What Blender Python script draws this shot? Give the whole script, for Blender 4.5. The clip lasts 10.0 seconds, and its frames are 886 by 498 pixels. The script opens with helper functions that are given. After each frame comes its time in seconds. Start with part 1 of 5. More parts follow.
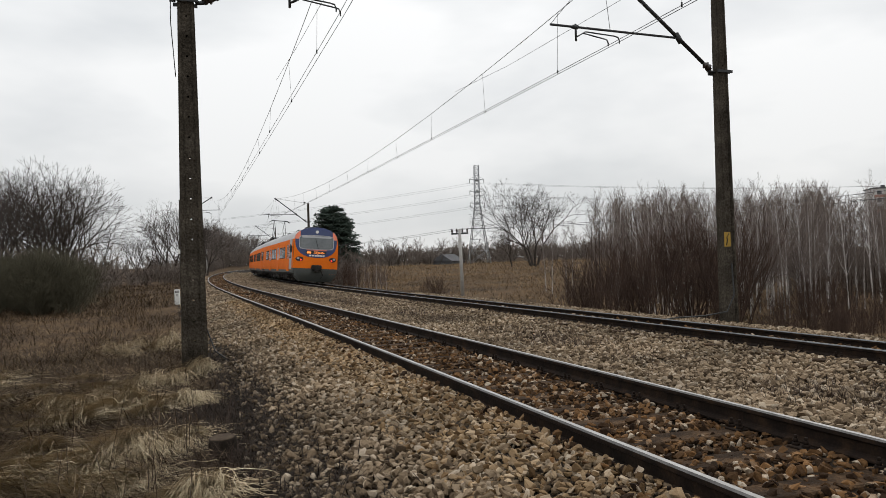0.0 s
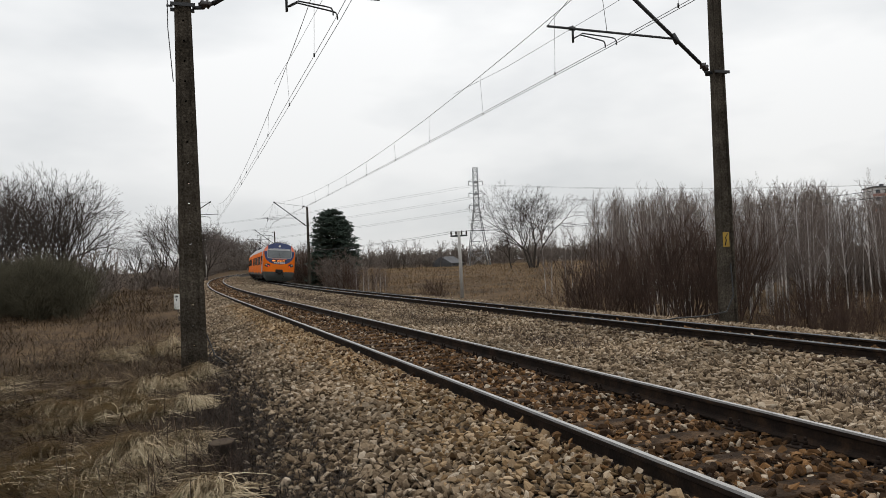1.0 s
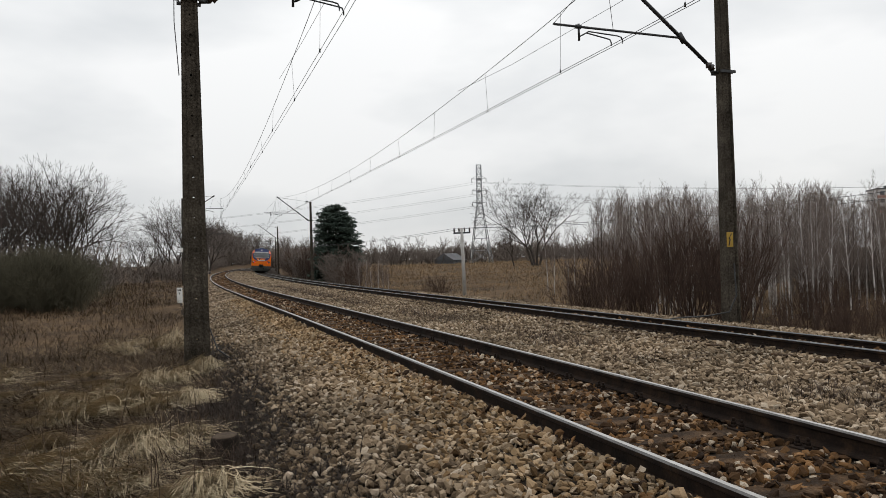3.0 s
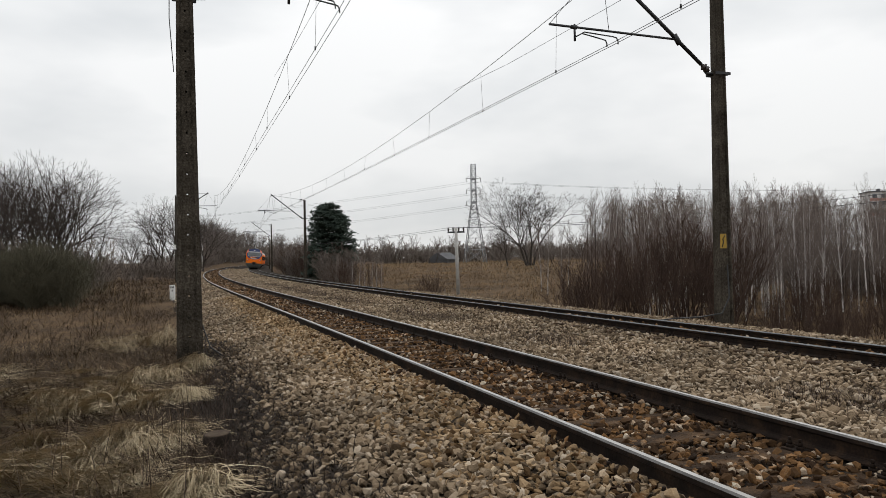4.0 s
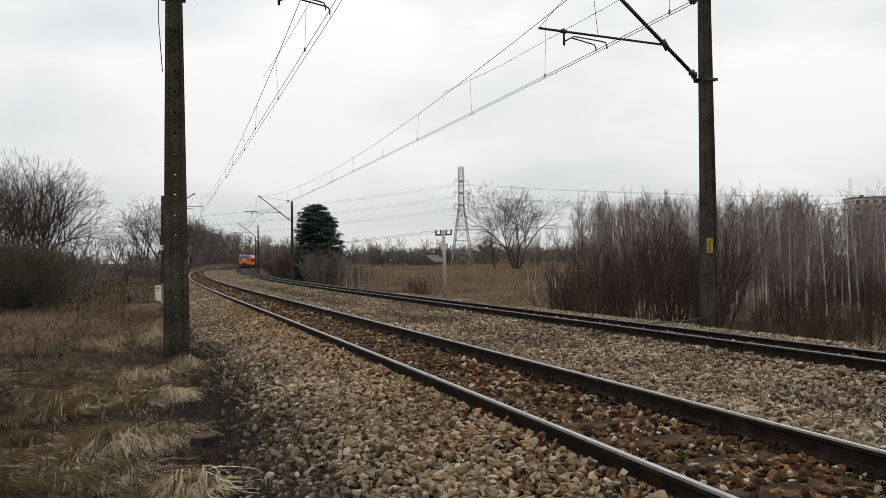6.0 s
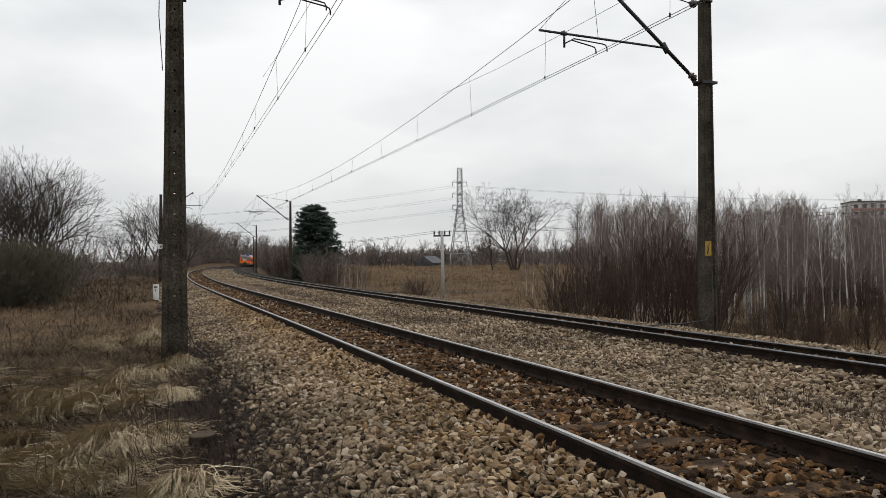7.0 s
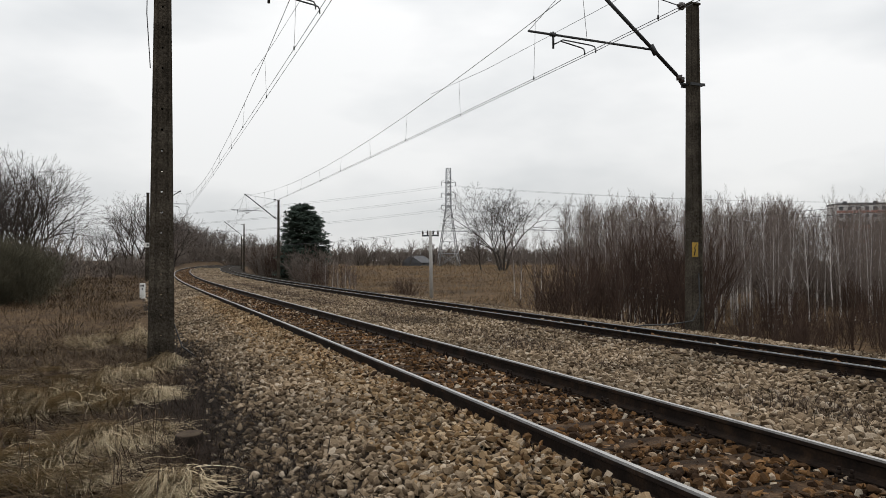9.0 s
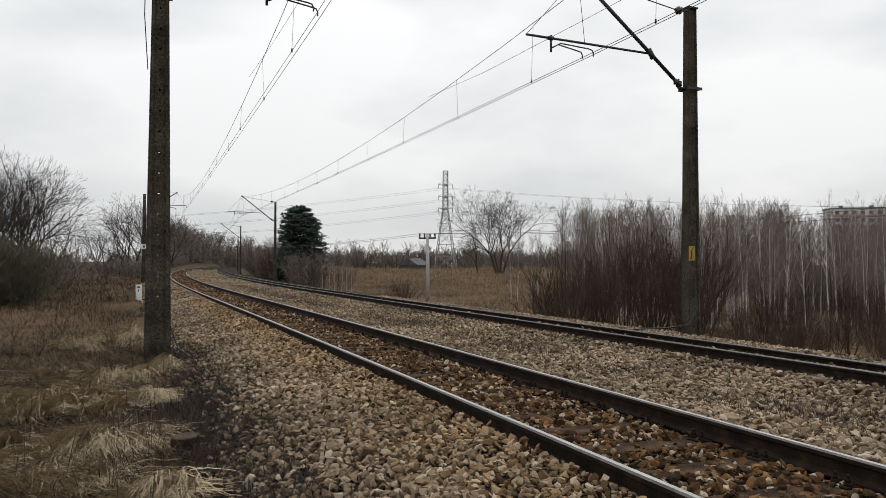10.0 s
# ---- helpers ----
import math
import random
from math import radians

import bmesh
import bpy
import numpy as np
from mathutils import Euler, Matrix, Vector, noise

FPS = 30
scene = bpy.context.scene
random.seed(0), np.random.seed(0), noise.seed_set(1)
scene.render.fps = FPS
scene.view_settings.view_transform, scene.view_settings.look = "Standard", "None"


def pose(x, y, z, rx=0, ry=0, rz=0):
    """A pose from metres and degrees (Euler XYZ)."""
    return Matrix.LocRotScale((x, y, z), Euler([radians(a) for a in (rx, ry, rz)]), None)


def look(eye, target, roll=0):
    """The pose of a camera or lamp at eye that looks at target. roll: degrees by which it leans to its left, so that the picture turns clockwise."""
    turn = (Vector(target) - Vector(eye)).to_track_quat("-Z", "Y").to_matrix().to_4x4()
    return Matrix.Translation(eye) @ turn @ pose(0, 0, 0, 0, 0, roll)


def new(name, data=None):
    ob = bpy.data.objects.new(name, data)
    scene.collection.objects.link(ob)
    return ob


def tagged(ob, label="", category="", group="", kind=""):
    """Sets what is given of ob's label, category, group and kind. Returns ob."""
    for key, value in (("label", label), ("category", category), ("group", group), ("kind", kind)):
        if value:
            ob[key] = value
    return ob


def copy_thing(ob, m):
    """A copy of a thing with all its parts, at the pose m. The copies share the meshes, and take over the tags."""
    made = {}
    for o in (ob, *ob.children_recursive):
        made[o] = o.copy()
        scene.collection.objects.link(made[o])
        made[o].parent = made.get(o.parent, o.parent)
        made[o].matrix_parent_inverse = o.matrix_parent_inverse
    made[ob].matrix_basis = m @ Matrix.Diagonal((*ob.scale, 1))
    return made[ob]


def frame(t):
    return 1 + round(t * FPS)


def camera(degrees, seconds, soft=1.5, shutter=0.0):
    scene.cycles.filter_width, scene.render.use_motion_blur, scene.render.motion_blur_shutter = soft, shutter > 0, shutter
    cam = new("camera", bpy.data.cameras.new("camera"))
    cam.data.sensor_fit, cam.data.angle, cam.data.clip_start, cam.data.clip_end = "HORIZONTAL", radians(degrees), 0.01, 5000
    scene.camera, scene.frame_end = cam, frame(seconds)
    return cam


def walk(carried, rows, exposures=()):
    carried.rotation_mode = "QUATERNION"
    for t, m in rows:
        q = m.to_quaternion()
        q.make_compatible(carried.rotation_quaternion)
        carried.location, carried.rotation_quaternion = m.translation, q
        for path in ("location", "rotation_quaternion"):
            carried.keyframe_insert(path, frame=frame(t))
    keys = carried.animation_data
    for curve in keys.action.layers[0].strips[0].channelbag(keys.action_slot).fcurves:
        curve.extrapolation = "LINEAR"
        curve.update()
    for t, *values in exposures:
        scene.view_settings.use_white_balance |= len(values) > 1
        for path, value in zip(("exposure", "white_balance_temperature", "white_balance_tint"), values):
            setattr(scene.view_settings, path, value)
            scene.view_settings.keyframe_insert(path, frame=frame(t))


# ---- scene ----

# ------------------------------------------------------------------ camera
cam = camera(60.49, 10.0, soft=0.8)


def aim(x, y, z, yaw, pitch, roll):
    """The pose of the camera from its eye, and degrees of yaw to the left, pitch up and roll."""
    a, b = radians(yaw), radians(pitch)
    way = Vector((-math.sin(a) * math.cos(b), math.cos(a) * math.cos(b), math.sin(b)))
    eye = Vector((x, y, z))
    return look(eye, eye + way * 10, roll)


walk(cam, [
    (0.0, aim(0.054, 0.025, 1.176, 2.537, 0.803, -1.803)),
    (0.5, aim(0.057, 0.027, 1.180, 2.454, 0.864, -2.233)),
    (1.0, aim(0.066, 0.024, 1.177, 2.491, 0.981, -2.269)),
    (1.5, aim(0.068, 0.018, 1.178, 2.854, 0.964, -2.194)),
    (2.0, aim(0.058, 0.017, 1.179, 2.913, 0.999, -1.752)),
    (2.5, aim(0.052, 0.016, 1.177, 2.742, 0.869, -1.653)),
    (4.0, aim(0.043, 0.024, 1.177, 2.232, 0.678, -1.151)),
    (4.5, aim(0.040, 0.024, 1.177, 1.532, 0.820, -1.009)),
    (5.0, aim(0.035, 0.014, 1.178, 1.485, 0.767, -1.079)),
    (5.5, aim(0.027, 0.011, 1.175, 1.314, 0.795, -0.909)),
    (7.0, aim(0.003, 0.006, 1.176, 1.114, 0.926, -0.325)),
    (7.5, aim(0.002, 0.009, 1.176, 0.630, 0.926, 0.013)),
    (8.0, aim(0.004, 0.002, 1.177, 0.365, 0.971, -0.002)),
    (8.5, aim(0.002, 0.003, 1.174, 0.218, 0.935, -0.022)),
    (9.0, aim(0.005, -0.002, 1.176, 0.241, 0.915, -0.061)),
    (9.5, aim(0.001, -0.001, 1.178, 0.122, 0.990, 0.072)),
    (10.0, aim(0.0, 0.0, 1.179, 0.0, 1.111, 0.161)),
])

# ------------------------------------------------------------------ light
world = bpy.data.worlds.new("overcast_sky")
scene.world = world
world.use_nodes = True
wn, wl = world.node_tree.nodes, world.node_tree.links
wn.clear()
w_out = wn.new("ShaderNodeOutputWorld")
w_bg = wn.new("ShaderNodeBackground")
w_sky = wn.new("ShaderNodeTexSky")
w_sky.sky_type, w_sky.sun_disc = "NISHITA", False
w_sky.sun_elevation, w_sky.sun_rotation = radians(38), radians(20)
w_co = wn.new("ShaderNodeTexCoord")
w_map = wn.new("ShaderNodeMapping")
w_map.inputs["Scale"].default_value = (1.0, 1.0, 2.6)
w_no = wn.new("ShaderNodeTexNoise")
w_no.inputs["Scale"].default_value = 1.9
w_no.inputs["Detail"].default_value = 5
w_no.inputs["Roughness"].default_value = 0.5
w_ramp = wn.new("ShaderNodeValToRGB")
w_ramp.color_ramp.elements[0].position, w_ramp.color_ramp.elements[0].color = 0.40, (0.73, 0.75, 0.765, 1)
w_ramp.color_ramp.elements[1].position, w_ramp.color_ramp.elements[1].color = 0.58, (0.95, 0.955, 0.955, 1)
# an overcast sky is dimmest at the horizon and brightest overhead
w_sep = wn.new("ShaderNodeSeparateXYZ")
w_high = wn.new("ShaderNodeValToRGB")
for w_k, (w_pos, w_val) in enumerate(((0.0, 0.80), (0.12, 0.88), (0.38, 1.06), (1.0, 1.5))):
    w_e = w_high.color_ramp.elements[w_k] if w_k < 2 else w_high.color_ramp.elements.new(w_pos)
    w_e.position, w_e.color = w_pos, (w_val, w_val, w_val, 1)
w_mul = wn.new("ShaderNodeVectorMath")
w_mul.operation = "MULTIPLY"
w_scale = wn.new("ShaderNodeVectorMath")
w_scale.operation = "SCALE"
w_scale.inputs["Scale"].default_value = 0.06
w_mix = wn.new("ShaderNodeMix")
w_mix.data_type = "RGBA"
w_mix.inputs[0].default_value = 0.94
wl.new(w_co.outputs["Generated"], w_map.inputs["Vector"])
wl.new(w_map.outputs[0], w_no.inputs["Vector"])
wl.new(w_no.outputs["Fac"], w_ramp.inputs[0])
wl.new(w_sky.outputs[0], w_scale.inputs[0])
wl.new(w_scale.outputs[0], w_mix.inputs[6])
wl.new(w_ramp.outputs[0], w_mix.inputs[7])
wl.new(w_co.outputs["Generated"], w_sep.inputs[0])
wl.new(w_sep.outputs["Z"], w_high.inputs[0])
wl.new(w_mix.outputs[2], w_mul.inputs[0])
wl.new(w_high.outputs[0], w_mul.inputs[1])
wl.new(w_mul.outputs[0], w_bg.inputs["Color"])
w_bg.inputs["Strength"].default_value = 1.08
wl.new(w_bg.outputs[0], w_out.inputs[0])

sun = new("sun", bpy.data.lights.new("sun", "SUN"))
sun.data.energy, sun.data.angle, sun.data.color = 0.6, radians(20), (1.0, 0.97, 0.93)
sun.matrix_world = look((0, 0, 60), (-20, -50, 0))
scene.view_settings.exposure = 0.0

# ------------------------------------------------------------------ materials


def material(name, colours, scale=4.0, rough=0.85, metal=0.0, bump=0.0, bump_scale=None, pick="", fine=0.35, detail=6.0, stain=0.0, stain_scale=0.6):
    """A surface whose colours (a list, dark to light) follow noise at two sizes; pick: "island" or "object" shifts them piece by piece."""
    m = bpy.data.materials.new(name)
    m.use_nodes = True
    n, l = m.node_tree.nodes, m.node_tree.links
    b = n["Principled BSDF"]
    b.inputs["Roughness"].default_value, b.inputs["Metallic"].default_value = rough, metal
    b.inputs["Specular IOR Level"].default_value = 0.1 if rough > 0.75 else 0.5
    co = n.new("ShaderNodeTexCoord")
    a = n.new("ShaderNodeTexNoise")
    a.inputs["Scale"].default_value, a.inputs["Detail"].default_value = scale, detail
    f = n.new("ShaderNodeTexNoise")
    f.inputs["Scale"].default_value, f.inputs["Detail"].default_value = scale * 9.0, 3.0
    l.new(co.outputs["Object"], a.inputs["Vector"])
    l.new(co.outputs["Object"], f.inputs["Vector"])
    mix = n.new("ShaderNodeMix")
    mix.inputs[0].default_value = fine
    l.new(a.outputs["Fac"], mix.inputs[2])
    l.new(f.outputs["Fac"], mix.inputs[3])
    value = mix.outputs[0]
    if pick:
        r = n.new("ShaderNodeNewGeometry" if pick == "island" else "ShaderNodeObjectInfo")
        pm = n.new("ShaderNodeMix")
        pm.inputs[0].default_value = 0.62
        l.new(value, pm.inputs[2])
        l.new(r.outputs["Random Per Island" if pick == "island" else "Random"], pm.inputs[3])
        value = pm.outputs[0]
    ramp = n.new("ShaderNodeValToRGB")
    lo, hi = (0.12, 0.88) if pick else (0.33, 0.68)
    e = ramp.color_ramp.elements
    while len(e) < len(colours):
        e.new(0.5)
    for k, c in enumerate(colours):
        e[k].position = lo + (hi - lo) * k / max(1, len(colours) - 1)
        e[k].color = (*c, 1)
    l.new(value, ramp.inputs[0])
    colour = ramp.outputs[0]
    if stain:
        st = n.new("ShaderNodeTexNoise")
        st.inputs["Scale"].default_value, st.inputs["Detail"].default_value = stain_scale, 4.0
        l.new(co.outputs["Object"], st.inputs["Vector"])
        sr = n.new("ShaderNodeMapRange")
        sr.inputs["From Min"].default_value, sr.inputs["From Max"].default_value = 0.36, 0.62
        sr.inputs["To Min"].default_value, sr.inputs["To Max"].default_value = 1.0 - stain, 1.0
        l.new(st.outputs["Fac"], sr.inputs["Value"])
        sc = n.new("ShaderNodeVectorMath")
        sc.operation = "SCALE"
        l.new(colour, sc.inputs[0])
        l.new(sr.outputs[0], sc.inputs["Scale"])
        colour = sc.outputs[0]
    l.new(colour, b.inputs["Base Color"])
    if bump:
        bt = n.new("ShaderNodeTexNoise")
        bt.inputs["Scale"].default_value, bt.inputs["Detail"].default_value = bump_scale or scale * 6, 5
        l.new(co.outputs["Object"], bt.inputs["Vector"])
        bp = n.new("ShaderNodeBump")
        bp.inputs["Strength"].default_value, bp.inputs["Distance"].default_value = bump, 0.02
        l.new(bt.outputs["Fac"], bp.inputs["Height"])
        l.new(bp.outputs[0], b.inputs["Normal"])
    return m


def glow(name, colour, strength):
    m = bpy.data.materials.new(name)
    m.use_nodes = True
    b = m.node_tree.nodes["Principled BSDF"]
    b.inputs["Base Color"].default_value = (*colour, 1)
    b.inputs["Emission Color"].default_value = (*colour, 1)
    b.inputs["Emission Strength"].default_value = strength
    return m


M_STONE = material("crushed_stone", [(0.045, 0.03, 0.019), (0.15, 0.107, 0.068), (0.27, 0.198, 0.128), (0.37, 0.282, 0.192), (0.55, 0.47, 0.37)], 14, 0.95, bump=0.4, pick="island", stain=0.45, stain_scale=0.45)
M_STONE_ONE = material("crushed_stone_loose", [(0.045, 0.03, 0.019), (0.15, 0.107, 0.068), (0.27, 0.198, 0.128), (0.37, 0.282, 0.192), (0.55, 0.47, 0.37)], 14, 0.95, bump=0.4, pick="object")
M_STONE_RUST = material("rust_stained_stone", [(0.014, 0.009, 0.006), (0.04, 0.023, 0.013), (0.1, 0.055, 0.026), (0.21, 0.11, 0.046), (0.62, 0.55, 0.44)], 10, 0.95, bump=0.4, pick="island", stain=0.35, stain_scale=0.9)
M_STONE_TAN = material("tan_stained_stone", [(0.06, 0.034, 0.016), (0.16, 0.1, 0.05), (0.27, 0.178, 0.095), (0.38, 0.265, 0.155), (0.5, 0.4, 0.28)], 12, 0.95, bump=0.4, pick="island", stain=0.4, stain_scale=0.8)
# Bed painted near black for shade between stones, and bare soil at the edge.
M_BED_SHADED = material("ballast_bed", [(0.008, 0.006, 0.004), (0.022, 0.016, 0.011), (0.06, 0.045, 0.03)], 20, 0.95, bump=1.0, bump_scale=26, fine=0.5, stain=0.3, stain_scale=0.4)
M_SOIL = material("dry_meadow", [(0.03, 0.018, 0.009), (0.06, 0.037, 0.019), (0.105, 0.066, 0.034), (0.165, 0.108, 0.058)], 0.35, 0.95, bump=1.0, bump_scale=14, fine=0.55, stain=0.35, stain_scale=0.12)
M_RAIL_TOP = material("polished_rail_steel", [(0.26, 0.252, 0.24), (0.43, 0.42, 0.405)], 3, 0.38, 0.95)
M_RAIL_EDGE = material("worn_rail_shoulder", [(0.045, 0.042, 0.04), (0.12, 0.115, 0.11)], 8, 0.5, 0.7)
M_RAIL_DULL = material("dull_rail_steel", [(0.045, 0.05, 0.055), (0.1, 0.108, 0.115)], 3, 0.5, 0.6)
M_FIELD = material("tawny_field_grass", [(0.125, 0.08, 0.041), (0.21, 0.137, 0.072), (0.29, 0.197, 0.106), (0.38, 0.27, 0.155)], 0.8, 0.95, pick="island", stain=0.45, stain_scale=0.12)
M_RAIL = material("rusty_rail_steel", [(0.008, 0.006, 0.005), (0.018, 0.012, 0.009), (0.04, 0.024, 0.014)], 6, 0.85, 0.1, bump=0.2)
M_SLEEPER = material("oily_sleeper_wood", [(0.022, 0.014, 0.009), (0.06, 0.036, 0.02), (0.14, 0.083, 0.043)], 5, 0.9, bump=1.0, bump_scale=40, stain=0.5, stain_scale=4)
M_CONCRETE = material("weathered_concrete", [(0.022, 0.018, 0.013), (0.062, 0.052, 0.04), (0.12, 0.103, 0.082)], 3.0, 0.92, bump=0.8, bump_scale=30, fine=0.55, stain=0.4, stain_scale=1.3)
M_CONCRETE_LIGHT = material("pale_concrete", [(0.3, 0.29, 0.27), (0.45, 0.43, 0.41)], 3, 0.9, bump=0.3)
M_STEEL_DARK = material("dark_painted_steel", [(0.02, 0.021, 0.022), (0.045, 0.046, 0.048)], 6, 0.55, 0.4)
M_STEEL_GALV = material("galvanised_steel", [(0.3, 0.31, 0.32), (0.42, 0.43, 0.44)], 2, 0.5, 0.6)
M_COPPER = material("aged_copper_wire", [(0.05, 0.05, 0.05), (0.09, 0.088, 0.085)], 4, 0.5, 0.7)
M_INSUL = material("brown_porcelain", [(0.02, 0.014, 0.012), (0.04, 0.028, 0.024)], 5, 0.25)
M_BARK = material("grey_brown_bark", [(0.028, 0.023, 0.02), (0.06, 0.05, 0.043), (0.095, 0.082, 0.07)], 5, 0.95)
# Far twigs and thickets: distance haze is put in as paler colour.
M_TWIG_HAZED = material("hazed_far_twigs", [(0.12, 0.1, 0.088), (0.2, 0.17, 0.15)], 3, 0.95)
M_SHRUB_HAZED = material("hazed_thicket_stems", [(0.11, 0.092, 0.08), (0.2, 0.165, 0.14)], 2, 0.95)
M_TWIG = material("bare_twigs", [(0.042, 0.034, 0.03), (0.085, 0.07, 0.06)], 3, 0.95)
M_BIRCH = material("birch_bark", [(0.13, 0.115, 0.1), (0.42, 0.385, 0.36), (0.62, 0.58, 0.55)], 3.5, 0.85)
M_BIRCH_PALE = material("white_birch_bark", [(0.3, 0.27, 0.25), (0.66, 0.62, 0.59), (0.8, 0.77, 0.74)], 3.5, 0.85)
M_BIRCH_TWIG = material("birch_twigs", [(0.11, 0.088, 0.077), (0.235, 0.192, 0.168)], 1.5, 0.95)
M_SHRUB = material("shrub_stems", [(0.032, 0.022, 0.018), (0.1, 0.066, 0.05)], 2, 0.95)
M_SHRUB_OLIVE = material("olive_thicket_stems", [(0.05, 0.046, 0.032), (0.11, 0.1, 0.068)], 2, 0.95)
M_NEEDLE = material("conifer_needles", [(0.032, 0.044, 0.036), (0.07, 0.092, 0.073)], 3, 0.85, pick="island")
M_GRASS = material("dry_grass", [(0.16, 0.12, 0.072), (0.33, 0.256, 0.157), (0.48, 0.388, 0.255), (0.63, 0.535, 0.38)], 2, 0.85, pick="island", stain=0.15, stain_scale=1.2)
M_GRASS_DARK = material("dead_brown_grass", [(0.018, 0.011, 0.006), (0.045, 0.028, 0.014), (0.085, 0.055, 0.029), (0.2, 0.14, 0.08)], 1.2, 0.9, pick="island", stain=0.45, stain_scale=0.5)
M_LITTER = material("matted_grass_litter", [(0.012, 0.008, 0.005), (0.036, 0.022, 0.012), (0.085, 0.055, 0.03), (0.36, 0.265, 0.165)], 1.6, 0.9, pick="island", stain=0.5, stain_scale=0.7)
M_PEAT = material("black_rotten_litter", [(0.008, 0.006, 0.005), (0.022, 0.016, 0.012), (0.06, 0.044, 0.033)], 2, 0.9, pick="island")
M_WEED = material("dead_weed_stalks", [(0.035, 0.026, 0.021), (0.085, 0.06, 0.047)], 2, 0.9, pick="island")
M_ORANGE = material("orange_train_paint", [(0.74, 0.152, 0.012), (0.82, 0.185, 0.016)], 1.2, 0.76)
M_SALMON = material("coral_train_paint", [(0.78, 0.2, 0.1), (0.83, 0.24, 0.13)], 1.2, 0.4)
M_BLUE = material("navy_train_paint", [(0.018, 0.032, 0.11), (0.028, 0.045, 0.14)], 1.2, 0.35)
M_SILVER = material("silver_train_paint", [(0.3, 0.3, 0.31), (0.4, 0.4, 0.41)], 1.5, 0.5)
M_UNDER = material("grimy_underframe", [(0.014, 0.013, 0.012), (0.04, 0.036, 0.032)], 3, 0.85)
M_SKIRT = material("grey_green_skirt", [(0.045, 0.05, 0.045), (0.075, 0.08, 0.072)], 2, 0.7)
M_GLASS = material("dark_train_glass", [(0.012, 0.014, 0.016), (0.02, 0.022, 0.025)], 1, 0.06)
M_SCREEN = material("windscreen_glass", [(0.1, 0.11, 0.115), (0.16, 0.17, 0.175)], 0.8, 0.06)
M_WHITE = material("white_enamel", [(0.62, 0.61, 0.58), (0.75, 0.74, 0.71)], 6, 0.6)
M_BLACK = material("black_enamel", [(0.012, 0.012, 0.012), (0.02, 0.02, 0.02)], 6, 0.6)
M_YELLOW = material("yellow_enamel", [(0.28, 0.165, 0.015), (0.42, 0.265, 0.03)], 9, 0.6)
M_ROT = material("rotten_bark", [(0.01, 0.008, 0.006), (0.03, 0.022, 0.016)], 8, 0.95)
M_BRICK = material("red_panel_cladding", [(0.36, 0.17, 0.14), (0.44, 0.22, 0.18)], 0.2, 0.85)
M_PLASTER = material("pale_panel_wall", [(0.5, 0.49, 0.48), (0.6, 0.59, 0.58)], 0.2, 0.85)
M_PANE = material("far_window_pane", [(0.06, 0.07, 0.08), (0.09, 0.1, 0.11)], 0.3, 0.15)
M_ROOF = material("grey_roofing", [(0.09, 0.09, 0.095), (0.14, 0.14, 0.145)], 0.4, 0.85)
M_WOOD_END = material("sawn_stump_wood", [(0.04, 0.029, 0.02), (0.085, 0.062, 0.043)], 9, 0.9, bump=0.3)
M_TAIL = glow("red_tail_light", (1.0, 0.05, 0.03), 2.2)
M_DISPLAY = glow("amber_display", (1.0, 0.3, 0.06), 0.9)

# ------------------------------------------------------------------ mesh helpers


def fast_mesh(name, verts, faces, mats, index=None, smooth=False):
    """A mesh from arrays: verts (n, 3), faces (m, 3) or (m, 4)."""
    verts, faces = np.asarray(verts, np.float32), np.asarray(faces, np.int32)
    me = bpy.data.meshes.new(name)
    k = faces.shape[1]
    me.vertices.add(len(verts))
    me.vertices.foreach_set("co", verts.ravel())
    me.loops.add(faces.size)
    me.loops.foreach_set("vertex_index", faces.ravel())
    me.polygons.add(len(faces))
    me.polygons.foreach_set("loop_start", np.arange(len(faces), dtype=np.int32) * k)
    for m in mats:
        me.materials.append(m)
    if index is not None:
        me.polygons.foreach_set("material_index", np.asarray(index, np.int32))
    me.polygons.foreach_set("use_smooth", np.full(len(faces), smooth, bool))
    me.update(calc_edges=True)
    return me


def part(name, bm, mat, parent, label=""):
    """Links a bmesh as one mesh object under a thing or a part."""
    me = bpy.data.meshes.new(name)
    bm.to_mesh(me)
    bm.free()
    for m in (mat if isinstance(mat, (list, tuple)) else [mat]):
        me.materials.append(m)
    ob = new(name, me)
    ob.parent = parent
    return tagged(ob, label)


def part_mesh(name, me, parent, label=""):
    ob = new(name, me)
    ob.parent = parent
    return tagged(ob, label)


def box(bm, x0, y0, z0, x1, y1, z1, bevel=0.0):
    vs = [bm.verts.new(p) for p in ((x0, y0, z0), (x1, y0, z0), (x1, y1, z0), (x0, y1, z0), (x0, y0, z1), (x1, y0, z1), (x1, y1, z1), (x0, y1, z1))]
    fs = [bm.faces.new([vs[i] for i in f]) for f in ((3, 2, 1, 0), (4, 5, 6, 7), (0, 1, 5, 4), (1, 2, 6, 5), (2, 3, 7, 6), (3, 0, 4, 7))]
    if bevel:
        bmesh.ops.bevel(bm, geom=list({e for f in fs for e in f.edges}), offset=bevel, segments=1, affect="EDGES")
    return bm


def boxed(*a, bevel=0.0):
    return box(bmesh.new(), *a, bevel=bevel)


